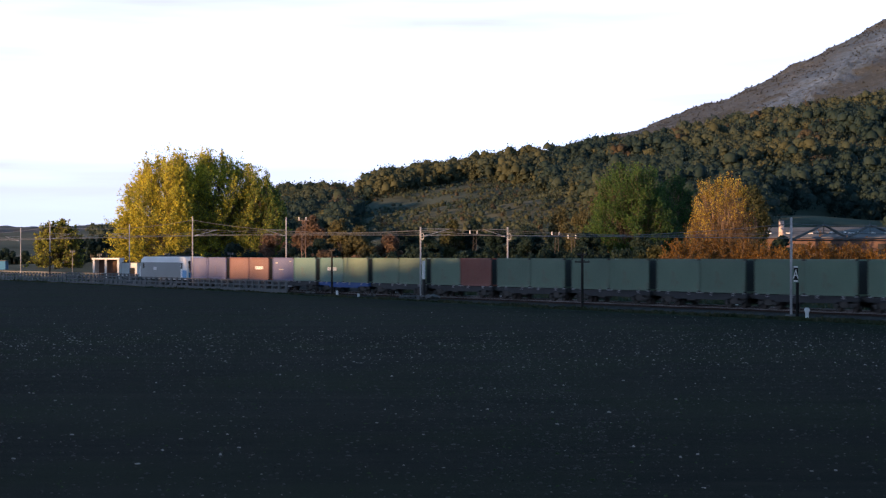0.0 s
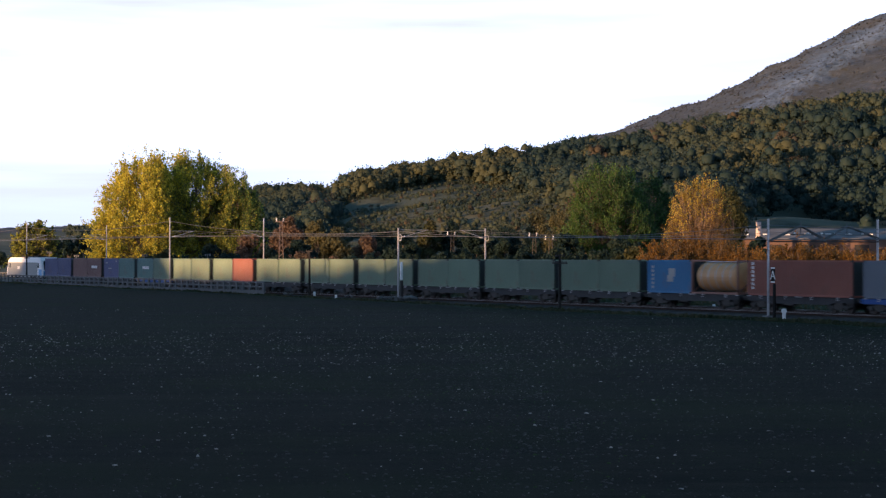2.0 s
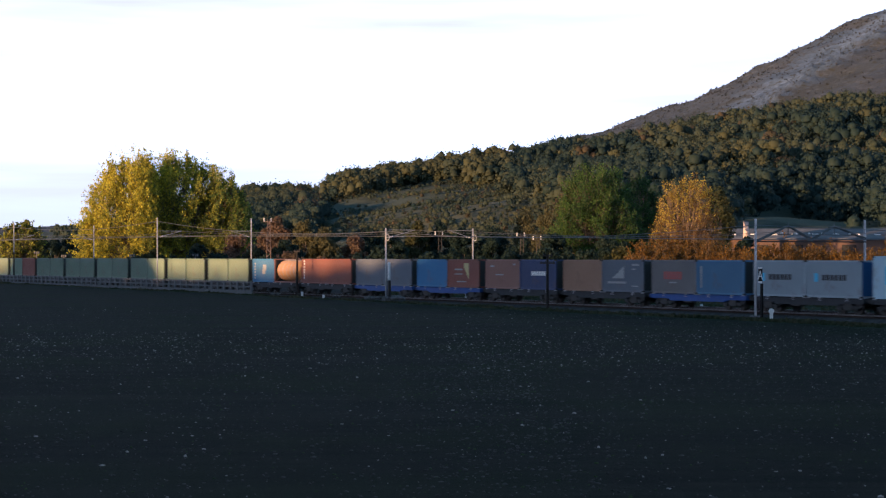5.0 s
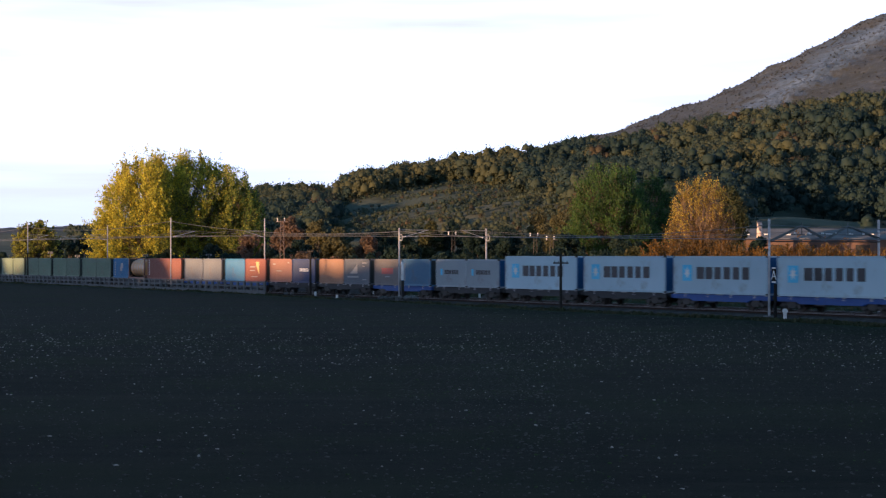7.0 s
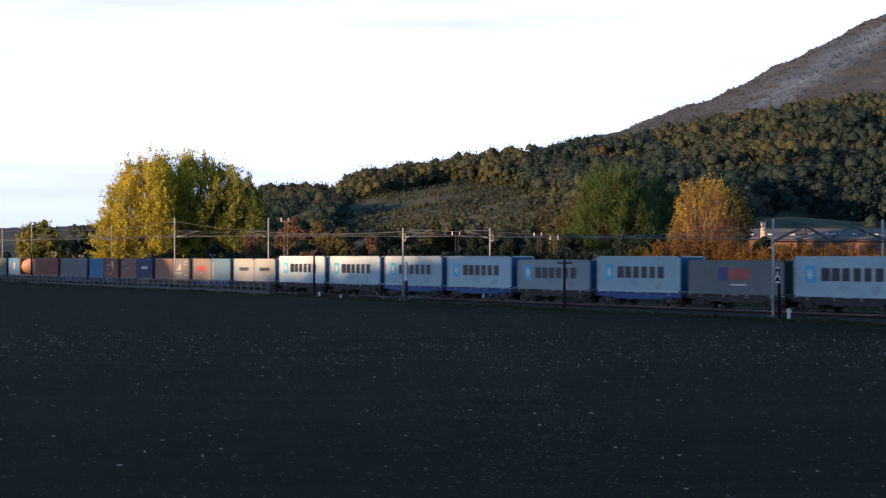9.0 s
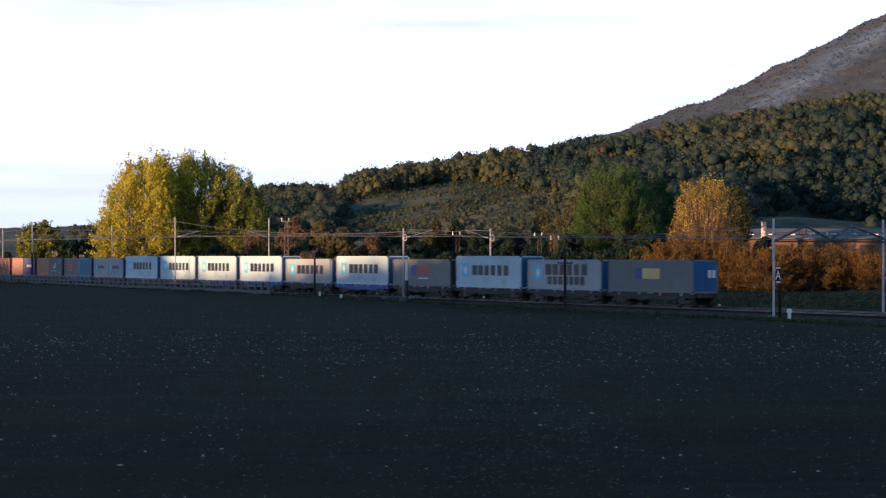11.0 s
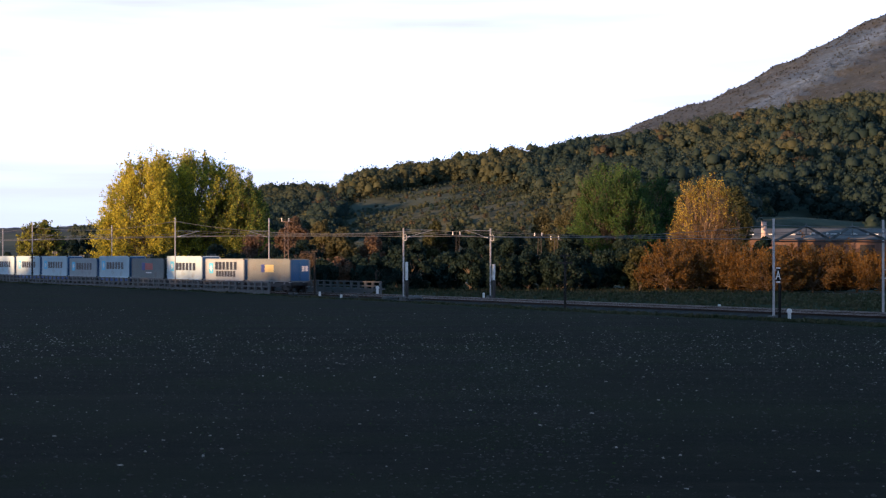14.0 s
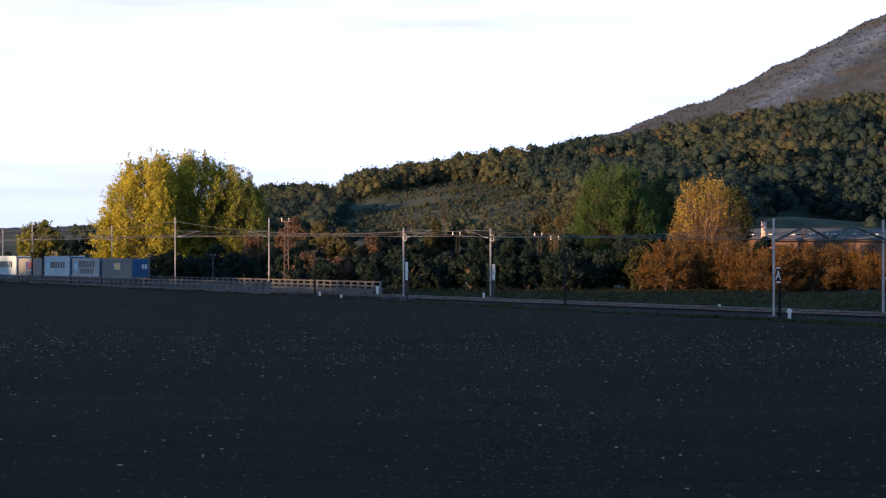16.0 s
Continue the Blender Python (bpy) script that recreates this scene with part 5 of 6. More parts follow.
def dark_row():
    """Shady bushes and small trees in a belt behind the tracks."""
    rng = np.random.default_rng(5)
    u = 268
    while u < 1620:
        y = 240 + rng.random() * 22 + max(0, (640 - u)) * 0.2
        v = 432 + rng.random() * 26 + (46 if u > 1190 else 0)
        wide = 55 + rng.random() * 45
        # dark leaf colour stands in for the shade over most of this belt
        mat = LEAF_RUST if 440 < u < 640 and rng.random() < 0.45 else LEAF_OAK if rng.random() < (0.22 if u > 1000 or u < 600 else 0.0) else LEAF_DARK
        build_tree("bush", seen_at(u, y), max(height_for(v, y), 2.2), wide * y / FOCAL, int(rng.integers(1e6)), mat, ("russet" if mat is LEAF_RUST else "dark green") + " bush in the shade behind the tracks", "bush", lobes=44,
                   clumps=3400, size=0.17, clear=0.0)
        u += wide * 0.42
    for u, v, wide, y, mat, seed in ((455, 412, 70, 300, LEAF_RUST, 51), (520, 385, 80, 320, LEAF_RUST, 52), (570, 388, 60, 318, LEAF_OLIVE, 53), (605, 402, 60, 316, LEAF_OLIVE, 54),
                                     (655, 412, 60, 318, LEAF_RUST, 55), (690, 404, 70, 330, LEAF_DARK, 56), (770, 392, 60, 330, LEAF_OAK, 57), (806, 386, 50, 332, LEAF_DARK, 58),
                                     (905, 398, 80, 320, LEAF_DARK, 59), (850, 405, 60, 320, LEAF_DARK, 60), (960, 340, 62, 420, LEAF_OLIVE, 61), (1000, 352, 62, 400, LEAF_OLIVE, 62),
                                     (1030, 345, 60, 380, LEAF_OAK, 63), (1010, 412, 70, 290, LEAF_DARK, 64), (1110, 418, 90, 290, LEAF_DARK, 65), (955, 418, 70, 290, LEAF_DARK, 66),
                                     (725, 415, 60, 300, LEAF_DARK, 67), (540, 425, 70, 300, LEAF_DARK, 68), (1300, 330, 80, 330, LEAF_OAK, 69), (1350, 418, 50, 250, LEAF_DARK, 70)):
        build_tree("tree", seen_at(u, y), height_for(v, y) - float(ground_z(*seen_at(u, y)[:2])), wide * y / FOCAL, seed, mat,
                   {LEAF_RUST: "russet autumn tree", LEAF_OLIVE: "olive-yellow tree", LEAF_DARK: "dark green tree", LEAF_OAK: "dull green oak"}[mat]
                   + " at the foot of the hill", lobes=40, clumps=6500, size=0.19, clear=0.05)


dark_row()


def far_left():
    y = 405
    # lime leaves paint the lit left side, moss green the shaded right
    build_fan_tree("tree", seen_at(70, y), height_for(391, y) - float(ground_z(*seen_at(70, y)[:2])), (4.6, 4.4, 4.0), 81, (LEAF_LIME, LEAF_OLIVE, LEAF_MOSS),
                   lambda w, up: (0.65 - 0.45 * w, 0.6, 0.3 + 0.3 * w), "round olive-green tree beyond the halt", tufts=60, leaves=16000, size=0.2, tuft=1.0, square=1.6)
    for u, v, wide, y, seed in ((104, 402, 46, 425, 88), (130, 400, 56, 440, 83), (158, 398, 50, 430, 84), (186, 410, 60, 420, 85), (14, 432, 44, 450, 86), (-20, 428, 60, 450, 87)):
        build_tree("tree", seen_at(u, y), height_for(v, y) - float(ground_z(*seen_at(u, y)[:2])), wide * y / FOCAL, seed, LEAF_DARK if u < 190 else LEAF_OAK,
                   "round dark tree beyond the halt", lobes=40, clumps=5000, size=0.23, clear=0.04)


far_left()


# bands of shade on the hill, put into leaf colour: bearings, upper and lower edge at the first bearing, and how those
# edges run
SHADE_BANDS = [(440, 592, 362, 420, 0.0, 0.0), (592, 960, 336, 420, -0.07, 0.0), (955, 1170, 268, 318, -0.04, -0.02), (1090, 1210, 292, 420, 0.0, 0.0),
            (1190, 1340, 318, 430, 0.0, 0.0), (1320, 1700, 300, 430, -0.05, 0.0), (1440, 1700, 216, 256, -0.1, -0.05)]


def hill_woods():
    """All the woods and scrub of the hill, as one mass of crowns."""
    rng = np.random.default_rng(77)
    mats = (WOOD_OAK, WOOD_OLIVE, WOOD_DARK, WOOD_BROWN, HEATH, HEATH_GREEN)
    small = B()
    bmesh.ops.create_icosphere(small, subdivisions=1, radius=1.0)
    bmesh.ops.delete(small, geom=[v for v in small.verts if v.co.z < -0.6], context="VERTS")
    small.verts.index_update()
    tiny_v = np.array([v.co[:] for v in small.verts])
    tiny_f = np.array([[v.index for v in f.verts] for f in small.faces])
    small.free()
    groups, index, solids = [], [], []

    def crown(x, y, h, w, m, n, size):
        """A lobed crown: bumpy rounded masses, with loose leaf clumps on their skin."""
        z = float(ground_z(x, y))
        big = w > 4.5
        k = rng.integers(9, 14) if big else 1
        f = rng.random(k)
        spread = w * 0.25 * np.sqrt(np.maximum(1.15 - f, 0.15)) if big else np.zeros(k)
        c = np.stack([x + rng.normal(size=k) * spread, y + rng.normal(size=k) * spread, z + h * ((0.25 + 0.6 * f) if big else np.full(k, 0.4))], 1)
        r = np.full(k, w * (0.18 if big else 0.36)) * (0.6 + 0.8 * rng.random(k))
        for cc, rr in zip(c, r):
            v = tiny_v * (1 + 0.17 * rng.normal(size=(len(tiny_v), 1))) * rr * 0.64 + cc
            solids.append((v, tiny_f, m))
        q = leaf_quads(rng, c, r, n, size, 1.1, 0.85, 0.42)
        groups.append(q)
        index.append(np.full(len(q), m))

    def mass(name, label, category):
        """Joins what was gathered into one mesh of rounded masses and leaf clumps."""
        quads = np.concatenate(groups)
        counts = np.array([len(v) for v, f, m in solids])
        starts = np.concatenate([[0], np.cumsum(counts)[:-1]])
        tris = np.concatenate([f + a for (v, f, m), a in zip(solids, starts)])
        tri_m = np.concatenate([np.full(len(f), m) for v, f, m in solids])
        verts = np.concatenate([v for v, f, m in solids] + [quads.reshape(-1, 3)])
        nt3, nq, nv = len(tris), len(quads), int(counts.sum())
        me = bpy.data.meshes.new(name)
        me.vertices.add(len(verts))
        me.vertices.foreach_set("co", verts.reshape(-1).astype(np.float32))
        me.loops.add(nt3 * 3 + nq * 4)
        me.loops.foreach_set("vertex_index", np.concatenate([tris.reshape(-1), np.arange(nv, nv + nq * 4)]).astype(np.int32))
        me.polygons.add(nt3 + nq)
        me.polygons.foreach_set("loop_start", np.concatenate([np.arange(0, nt3 * 3, 3), nt3 * 3 + np.arange(0, nq * 4, 4)]).astype(np.int32))
        for m in mats:
            me.materials.append(m)
        me.polygons.foreach_set("material_index", np.concatenate([tri_m, np.concatenate(index)]).astype(np.int32))
        me.polygons.foreach_set("use_smooth", np.ones(nt3 + nq, dtype=bool))
        me.update(calc_edges=True)
        tagged(new(name, me), label, category, kind="stuff")
        groups.clear(), index.clear(), solids.clear()

    made = 0
    for _ in range(5600):
        y = 400 + 560 * rng.random() ** 0.8
        u = rng.uniform(-60, 1640)
        x = (u - 784) / FOCAL * y
        if y > 940:
            continue
        f = (y - 330) / 570
        dense = 1.0 if u > 400 else 0.5 if f > 0.7 else 0.0
        if 380 < u < 1010:
            edge = 0.62 + 0.12 * math.sin(u / 60) - 0.25 * max(0, (u - 850) / 160)
            if u < 595:
                edge = 0.3 + 0.05 * math.sin(u / 13)
            else:
                edge = 0.8 + 0.05 * math.sin(u / 38) - 0.45 * max(0, min(1, (u - 890) / 110))
            if f < edge:
                dense = 0.0
        if u >= 1010 and y < 470 + 30 * math.sin(u / 70):
            dense = 0.0 if u > 1330 else 0.35
        if rng.random() > dense:
            continue
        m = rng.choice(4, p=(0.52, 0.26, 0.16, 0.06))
        # hillside shade painted with dark-leaved crowns: bearing and height bands where the wood is dark
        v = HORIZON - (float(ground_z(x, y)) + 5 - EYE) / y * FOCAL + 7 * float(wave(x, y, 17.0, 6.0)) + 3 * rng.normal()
        if any(u0 < u + 10 * rng.normal() < u1 and v0 + k0 * (u - u0) < v < v1 + k1 * (u - u0) for u0, u1, v0, v1, k0, k1 in SHADE_BANDS) and rng.random() < (0.95 if u > 940 else 0.55):
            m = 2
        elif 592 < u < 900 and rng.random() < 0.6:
            # olive leaves stand in for sunlight on the left crest
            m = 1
        if u < 130:
            continue
        if u < 400:
            crown(x, y, rng.uniform(1.5, 3.0), rng.uniform(4, 7), 0, 40, 0.35)
        else:
            wide = 6 + 8 * rng.random() ** 1.8
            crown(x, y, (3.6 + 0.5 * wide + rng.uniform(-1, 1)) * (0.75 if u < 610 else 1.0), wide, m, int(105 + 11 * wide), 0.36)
        made += 1
        if made > 3600:
            break
    # scrub on the open slope
    for _ in range(8500):
        u = 440 + 600 * rng.random() ** 0.75
        y = rng.uniform(345, 810)
        x = (u - 784) / FOCAL * y
        if wave(x, y, 16.0, 3.0) + 0.3 * rng.normal() < -0.12 - 0.35 * max(0, (u - 700) / 300):
            continue
        crown(x, y, rng.uniform(0.8, 2.4), rng.uniform(1.0, 2.8), rng.choice(4, p=(0.6, 0.2, 0.12, 0.08)), 20, 0.18)
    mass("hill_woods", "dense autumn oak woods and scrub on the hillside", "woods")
    # scattered bushes on the mountain
    for _ in range(2200):
        u = rng.uniform(880, 1650)
        y = 1150 + 860 * rng.random() ** (0.6 if rng.random() < 0.6 else 0.08)
        x = (u - 784) / FOCAL * y
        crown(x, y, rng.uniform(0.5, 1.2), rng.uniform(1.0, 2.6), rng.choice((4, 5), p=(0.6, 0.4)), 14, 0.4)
    mass("mountain_scrub", "scattered bushes on the rocky mountainside", "scrub")


hill_woods()

# ---- the factory and small things behind the line ----
BRICK = surface("orange_brick", (0.115, 0.072, 0.055), (0.155, 0.096, 0.072), 2, 0.9, dirt=(0.1, 0.07, 0.055))
ROOF = surface("grey_roof_sheet", (0.1, 0.105, 0.115), (0.15, 0.155, 0.165), 1.5, 0.7, dirt=(0.14, 0.13, 0.12))
PINK = surface("pinkish_chimney_render", (0.48, 0.38, 0.35), (0.56, 0.46, 0.42), 1.5, 0.85)
DARK_HOLE = surface("dark_opening", (0.02, 0.02, 0.02), (0.035, 0.033, 0.03), 2, 0.8)


def build_factory():
    y = 345.0
    x0, x1 = seen_at(1300, y).x, seen_at(1660, y).x
    top = height_for(424, y)
    f = thing("factory", "long low brick factory with grey sheet roof", "factory", Matrix.Translation((x0, y, 0)))
    w = x1 - x0
    part("wall", box(B(), 0, 0, -0.3, w, 14, top), BRICK, f)
    bm = B()
    v = [bm.verts.new(c) for c in ((-0.4, -0.5, top), (w + 0.4, -0.5, top), (w + 0.4, 7, top + 1.7), (-0.4, 7, top + 1.7), (-0.4, 14.5, top), (w + 0.4, 14.5, top))]
    bm.faces.new((v[0], v[1], v[2], v[3])), bm.faces.new((v[3], v[2], v[5], v[4]))
    r = bmesh.ops.extrude_face_region(bm, geom=list(bm.faces))
    bmesh.ops.translate(bm, verts=[g for g in r["geom"] if isinstance(g, bmesh.types.BMVert)], vec=(0, 0, 0.18))
    bmesh.ops.recalc_face_normals(bm, faces=bm.faces)
    part("roof", bm, ROOF, f)
    for u in (1535, 1440, 1380):
        x = seen_at(u, y).x - x0
        # dark panel on the wall, coloured for the shade inside a doorway
        part("doorway", box(B(), x - 1.2, -0.06, 0, x + 1.2, 0.02, top - 0.9), DARK_HOLE, f)
    for k in range(9):
        x = 3 + k * (w - 6) / 8
        part("roof_light", box(B(), x - 0.5, 2.0, top + 0.62, x + 0.5, 3.0, top + 0.95, 0.03), WHITE, f)
    ch = seen_at(1352, y - 6)
    c = thing("chimney", "pinkish-white rendered factory chimney", "chimney", Matrix.Translation((ch.x, ch.y, 0)))
    h = height_for(392, y - 6)
    part("shaft", tube(B(), (0, 0, -0.3), (0, 0, h), 0.62, 0.42, 20), PINK, c)
    part("rim", tube(B(), (0, 0, h - 0.15), (0, 0, h + 0.08), 0.46, 0.46, 20), CONCRETE, c)


build_factory()


def build_hut():
    m = Matrix.Translation(seen_at(135, 341)) @ pose(0, 0, 0, 0, 0, -8)
    hut = thing("halt_shelter", "small white shelter with two open bays at the halt", "shelter", m)
    bm = B()
    for x in (0, 2.0, 4.1):
        box(bm, x - 0.16, -0.1, -0.2, x + 0.16, 0.1, 3.3)
    box(bm, -0.12, 0.1, -0.2, 0.1, 2.6, 3.3)
    box(bm, 4.0, 0.1, -0.2, 4.22, 2.6, 3.3)
    part("wall", bm, WHITE, hut)
    part("back_wall", box(B(), 0.1, 2.4, -0.2, 4.0, 2.6, 3.3), BRICK, hut)
    part("roof", box(B(), -0.3, -0.3, 3.3, 4.4, 2.8, 3.58, 0.03), WHITE, hut)
    m = Matrix.Translation(seen_at(178, 342)) @ pose(0, 0, 0, 0, 0, -8)
    shed = thing("equipment_shed", "low pale blue equipment shed beside the shelter", "shed", m)
    part("wall", box(B(), 0.1, 0, -0.2, 3.2, 2.4, 2.75, 0.03), WHITE, shed)
    part("roof", box(B(), -0.05, -0.15, 2.75, 3.4, 2.5, 2.87, 0.03), ROOF, shed)
    part("door", box(B(), 2.0, -0.04, 0, 2.8, 0.02, 1.95), DARK_HOLE, shed)
    m = Matrix.Translation(seen_at(-52, 396))
    shed = thing("equipment_shed", "blue metal cabin beyond the line", "shed", m)
    part("wall", box(B(), 0, 0, -0.2, 3.2, 2.6, 2.9, 0.04), PAINT["blue"], shed)
    part("roof", box(B(), -0.1, -0.1, 2.9, 3.3, 2.7, 3.02, 0.03), ROOF, shed)


build_hut()
strip("platform", [(103.2, -0.4), (103.2, 0.35), (106.2, 0.35), (106.2, -0.4)], CONCRETE, "low concrete platform of the halt", "platform", s_of(640, 103.2), 400, 24)


LAMP_GREY = surface("lamp_grey", (0.14, 0.14, 0.145), (0.2, 0.2, 0.205), 3, 0.6, 0.2, 0.0)


def build_lamp(u, y, v):
    at = seen_at(u, y)
    h = height_for(v, y)
    lamp = thing("platform_lamp", "grey double-headed platform lamp, unlit", "lamp post", Matrix.Translation((at.x, at.y, 0)), "platform lamps")
    part("post", tube(B(), (0, 0, -0.2), (0, 0, h), 0.07, 0.05), LAMP_GREY, lamp)
    part("arm", tube(B(), (-0.45, 0, h), (0.45, 0, h), 0.03), LAMP_GREY, lamp)
    for x in (-0.3, 0.3):
        part("head", box(B(), x - 0.11, -0.11, h - 0.32, x + 0.11, 0.11, h - 0.02, 0.04), LAMP_GREY, lamp)


for row in ((377, 300, 450), (265, 316, 451), (97, 350, 446), (145, 345, 452)):
    build_lamp(*row)


RUSTY = surface("rusty_lattice", (0.12, 0.09, 0.08), (0.2, 0.15, 0.13), 3, 0.8)


def build_lattice(u, y, v_top):
    """A narrow lattice pole with pale insulators, half lost among the bushes."""
    at = seen_at(u, y)
    h = height_for(v_top, y)
    pole = thing("lattice_pole", "narrow lattice power pole with white insulators among bushes", "power pole", Matrix.Translation((at.x, at.y, 0)), "power poles")
    bm = B()
    for sx, sy in ((-1, -1), (1, -1), (1, 1), (-1, 1)):
        tube(bm, (sx * 0.35, sy * 0.35, -0.2), (sx * 0.16, sy * 0.16, h), 0.035, 0.03, 5)
    k, z = 1, 0.3
    while z < h - 0.7:
        w = 0.35 - 0.19 * z / h
        for sy in (-1, 1):
            tube(bm, (-w * k, sy * w, z), (w * k, sy * w, z + 0.6), 0.02, 0.02, 4)
        k, z = -k, z + 0.6
    part("mast", bm, RUSTY if u < 600 else DARK_STEEL, pole)
    part("cross_arm", box(B(), -0.7, -0.05, h - 0.38, 0.7, 0.05, h - 0.28), RUSTY if u < 600 else DARK_STEEL, pole)
    for x in (-0.6, 0.3):
        bm = B()
        for i in range(3):
            tube(bm, (x, 0, h - 0.28 + i * 0.15), (x, 0, h - 0.18 + i * 0.15), 0.09, 0.06, 8)
        part("insulator", bm, WHITE, pole)


for row in ((507, 268, 388), (810, 262, 412), (955, 258, 414), (984, 250, 420)):
    build_lattice(*row)


def build_small():
    # the white marker post by the mast
    a = line_at(s_of(1397, 89.4), 89.4)
    post = thing("kilometre_post", "white-painted stone marker post with rounded head", "marker post", Matrix.Translation((a.x, a.y, -0.48)))
    part("shaft", box(B(), -0.11, -0.09, -0.2, 0.11, 0.09, 0.62, 0.02), WHITE, post)
    part("head", tube(B(), (0, -0.1, 0.72), (0, 0.1, 0.72), 0.18, 0.18, 16), WHITE, post)
    for u, p, z, h in ((566, 89.0, 0.0, 0.42), (604, 90.0, -0.1, 0.25), (1273, 100.9, -0.2, 0.3), (856, 102.5, 0.0, 0.35)):
        a = line_at(s_of(u, p), p)
        t = thing("marker_stone", "small white-painted marker stone beside the track", "marker stone", Matrix.Translation((a.x, a.y, z)), "marker stones")
        part("stone", box(B(), -0.12, -0.1, -0.5, 0.12, 0.1, h, 0.04), WHITE, t)
    a = line_at(s_of(668, 101.9), 101.9)
    t = thing("hydrant", "white cast hydrant at the fence end", "hydrant", Matrix.Translation((a.x, a.y, -0.3)))
    part("barrel", tube(B(), (0, 0, -0.2), (0, 0, 0.8), 0.16, 0.14, 12), WHITE, t)
    part("cap", tube(B(), (0, 0, 0.8), (0, 0, 1.05), 0.24, 0.1, 12), WHITE, t)
    rng = np.random.default_rng(9)

    def rubble(u, p, z, spread, n, size):
        bm = B()
        a = line_at(s_of(u, p), p)
        for _ in range(n):
            d = rng.normal(size=3) * np.array([spread, spread, 0.1])
            r = bmesh.ops.create_icosphere(bm, subdivisions=1, radius=size * (0.5 + rng.random()),
                                           matrix=Matrix.Translation((d[0], d[1], abs(d[2]) * 0.6)) @ Matrix.Diagonal((1, 1, 0.7, 1)))
            for v in r["verts"]:
                v.co += Vector(rng.normal(size=3)) * size * 0.15
        ob = thing("rubble_heap", "heap of pale broken concrete by the mast", "rubble", Matrix.Translation((a.x, a.y, z)), "rubble heaps")
        part("rubble", bm, CONCRETE, ob, kind="stuff")
    rubble(733, 90.2, 0.05, 0.35, 14, 0.25)
    rubble(690, 90.0, 0.02, 0.6, 14, 0.16)
    rubble(627, 89.4, 0.05, 0.25, 6, 0.12)
    rubble(522, 88.8, 0.1, 0.4, 8, 0.12)


build_small()


def scatter(name, count, seed, mat, label, lo, hi, place, category, power=3.5):
    """Stones or clods lying on the field, as one mass."""
    rng = np.random.default_rng(seed)
    base = B()
    bmesh.ops.create_icosphere(base, subdivisions=1, radius=1.0)
    bmesh.ops.delete(base, geom=[v for v in base.verts if v.co.z < -0.6], context="VERTS")
    base.verts.index_update()
    bv = np.array([v.co[:] for v in base.verts])
    bf = np.array([[v.index for v in f.verts] for f in base.faces])
    base.free()
    xs, ys = place(rng, count)
    zs = ground_z(xs, ys)
    size = lo * (hi / lo) ** (rng.random(count) ** power)
    v = bv[None] * (1 + 0.28 * rng.normal(size=(count, len(bv), 1)))
    v = v * size[:, None, None] * np.stack([0.7 + 0.7 * rng.random(count), 0.7 + 0.7 * rng.random(count), 0.45 + 0.35 * rng.random(count)], 1)[:, None, :]
    v = v + np.stack([xs, ys, zs + size * 0.15], 1)[:, None, :]
    f = (bf[None] + (np.arange(count) * len(bv))[:, None, None]).reshape(-1, 3)
    me = bpy.data.meshes.new(name)
    me.vertices.add(count * len(bv))
    me.vertices.foreach_set("co", v.reshape(-1).astype(np.float32))
    me.loops.add(len(f) * 3)
    me.loops.foreach_set("vertex_index", f.reshape(-1).astype(np.int32))
    me.polygons.add(len(f))
    me.polygons.foreach_set("loop_start", np.arange(0, len(f) * 3, 3, dtype=np.int32))
    me.materials.append(mat)
    me.update(calc_edges=True)
    tagged(new(name, me), label, category, kind="stuff")


def over_field(rng, n):
    y = 34 + 140 * rng.random(n) ** 0.8
    x = rng.uniform(-0.235, 0.235, n) * y
    keep = x * CA + y * SA < 85
    return np.where(keep, x, x * 0.2 - 3), np.where(keep, y, 40 + 60 * rng.random(n))


def stony_belt(rng, n):
    y = 78 + 50 * rng.beta(2.6, 1.9, n)
    return rng.uniform(-0.235, 0.235, n) * y, y


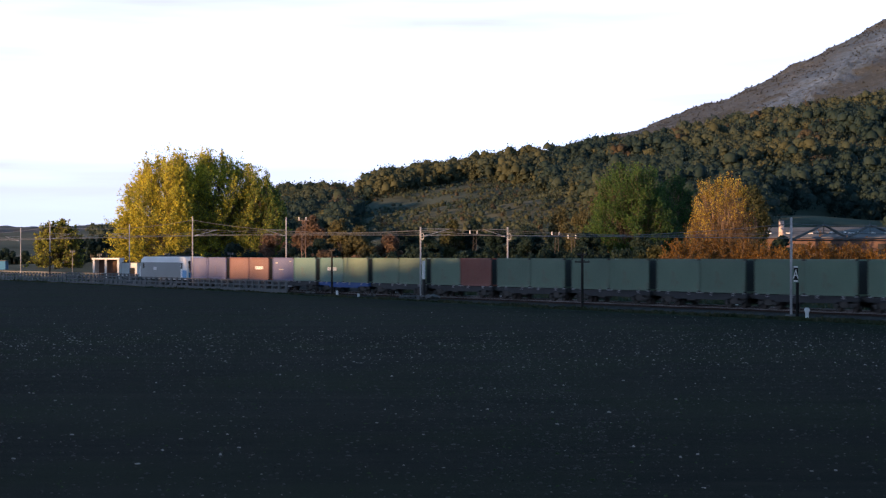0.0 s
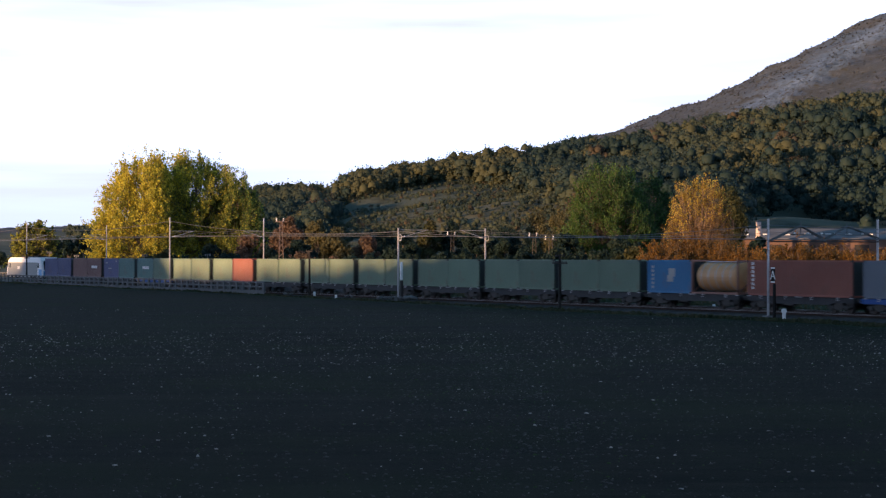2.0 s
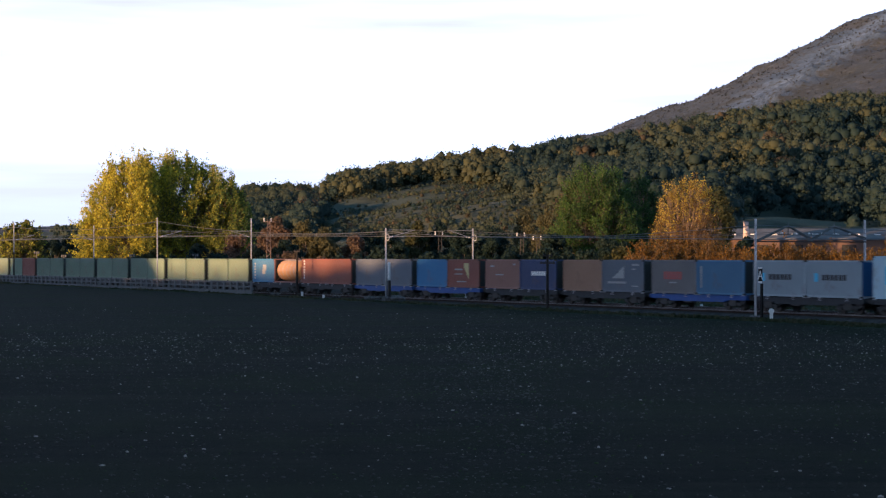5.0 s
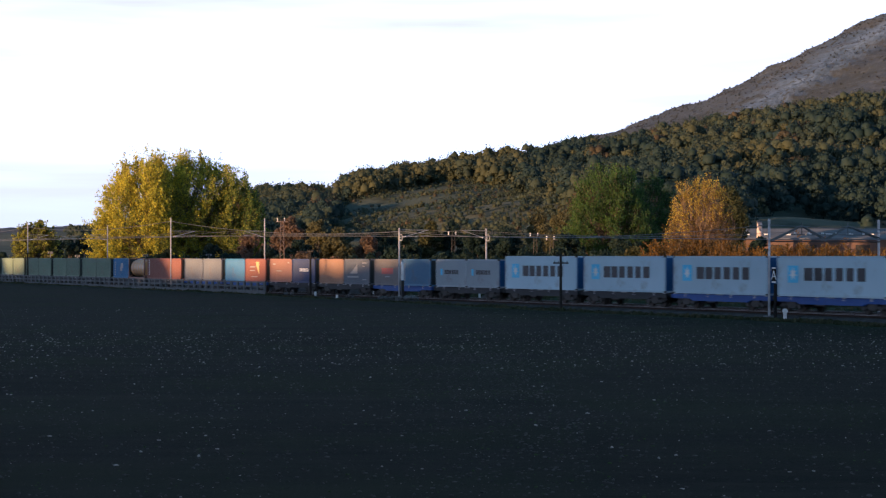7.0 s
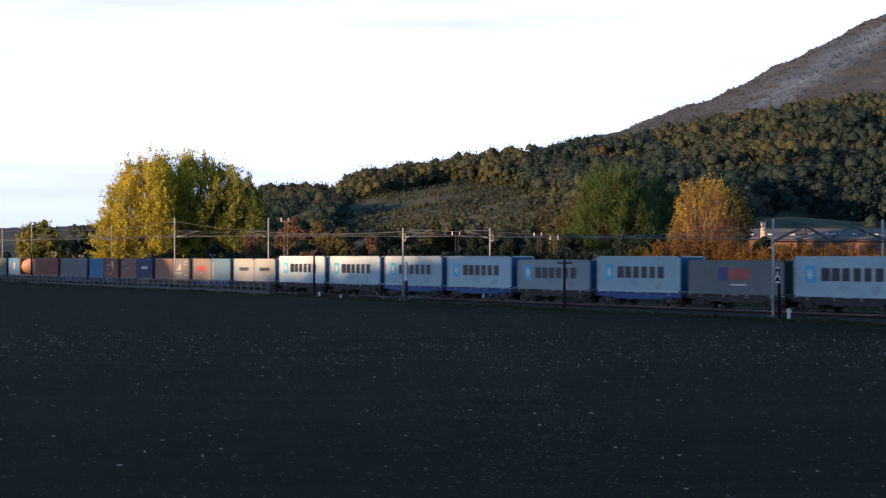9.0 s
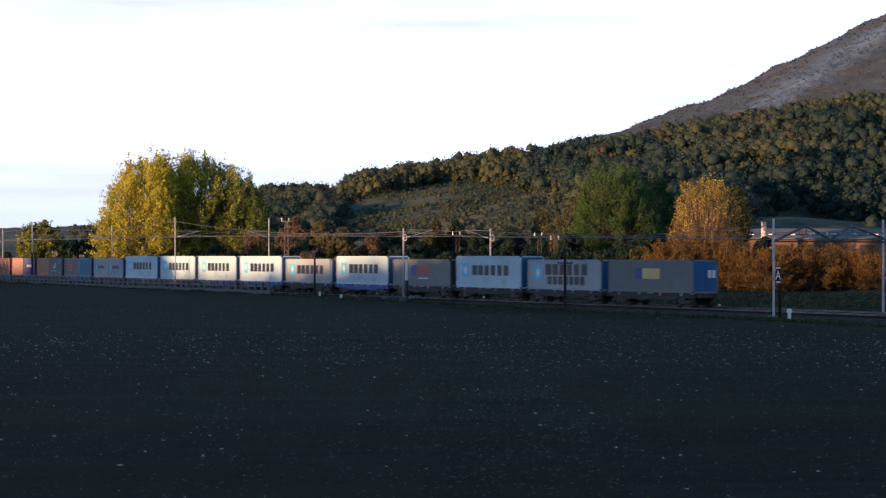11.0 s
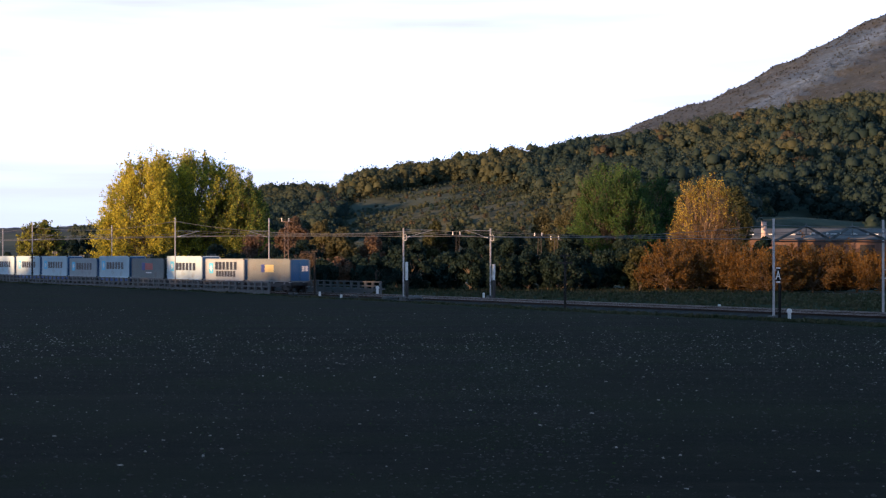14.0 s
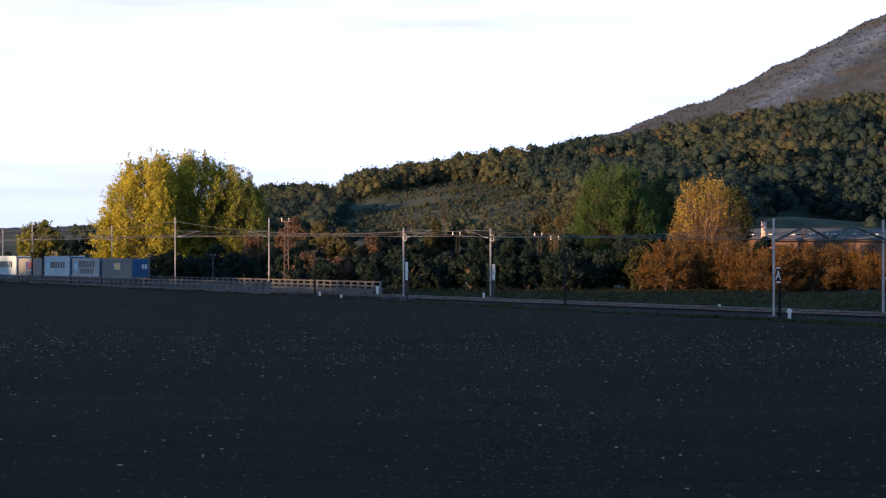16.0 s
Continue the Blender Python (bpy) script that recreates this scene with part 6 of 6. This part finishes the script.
scatter("stones", 1700, 3, STONE, "pale stones strewn over the ploughed field", 0.011, 0.055, over_field, "stones")
scatter("stones", 3000, 4, STONE, "pale stones in a stony belt of the field", 0.014, 0.055, stony_belt, "stones")
scatter("clods", 15000, 6, CLOD, "crumbly clods of ploughed soil", 0.012, 0.05, over_field, "clods", 1.3)

SPROUT = surface("green_sprout", (0.03, 0.06, 0.018), (0.06, 0.1, 0.03), 5, 0.8, shine=0.1)
scatter("sprouts", 2600, 8, SPROUT, "green sprouts coming up in the field", 0.012, 0.04, over_field, "sprouts", 1.6)


def verge_grass():
    """Rough grass on the verge in front of the line and on the far side of it."""
    rng = np.random.default_rng(21)
    n = 52000
    s = rng.uniform(20, 330, n)
    far = rng.random(n) < 0.7
    p = np.where(far, rng.uniform(102.2, 140, n), rng.uniform(86.3, 90.6, n))
    x, y = p * CA - s * SA, p * SA + s * CA
    z = ground_z(x, y)
    h = rng.uniform(0.08, 0.34, n) * np.where(far, 1.2, 0.8) * (0.6 + 0.9 * np.clip(wave(x, y, 2.1, 2.0), 0, 1))
    a = rng.uniform(0, math.pi, n)
    w = rng.uniform(0.06, 0.22, n)
    dx, dy = np.cos(a) * w, np.sin(a) * w
    lx, ly = rng.normal(size=n) * 0.08, rng.normal(size=n) * 0.08
    q = np.stack([np.stack([x - dx, y - dy, z - 0.03], 1), np.stack([x + dx, y + dy, z - 0.03], 1),
                  np.stack([x + dx * 0.5 + lx, y + dy * 0.5 + ly, z + h], 1), np.stack([x - dx * 0.7 + lx, y - dy * 0.7 + ly, z + h * 0.85], 1)], 1)
    mat = leaf("verge_grass", (0.05, 0.06, 0.03), (0.085, 0.08, 0.044), (0.036, 0.05, 0.024), 0.3)
    tagged(new("verge_grass", quads_mesh("verge_grass", q, (mat,))), "rough autumn grass along the railway verge", "grass", kind="stuff")


verge_grass()


# ---- what moves ----
def motions():
    speed = 26.0218
    known = [(0, 0.4), (3.5, -0.4), (7, 0.2), (9, 0.2), (12.5, -0.1), (14.5, -0.05), (16, 0.3)]
    drift = [(k / 2, float(np.interp(k / 2, [t for t, d in known], [d for t, d in known]))) for k in range(33)]
    for ob, mid, z in RIDERS:
        walk(ob, [(t, line_pose(mid + speed * t + d, NEAR_TRACK, z)) for t, d in drift])


motions()
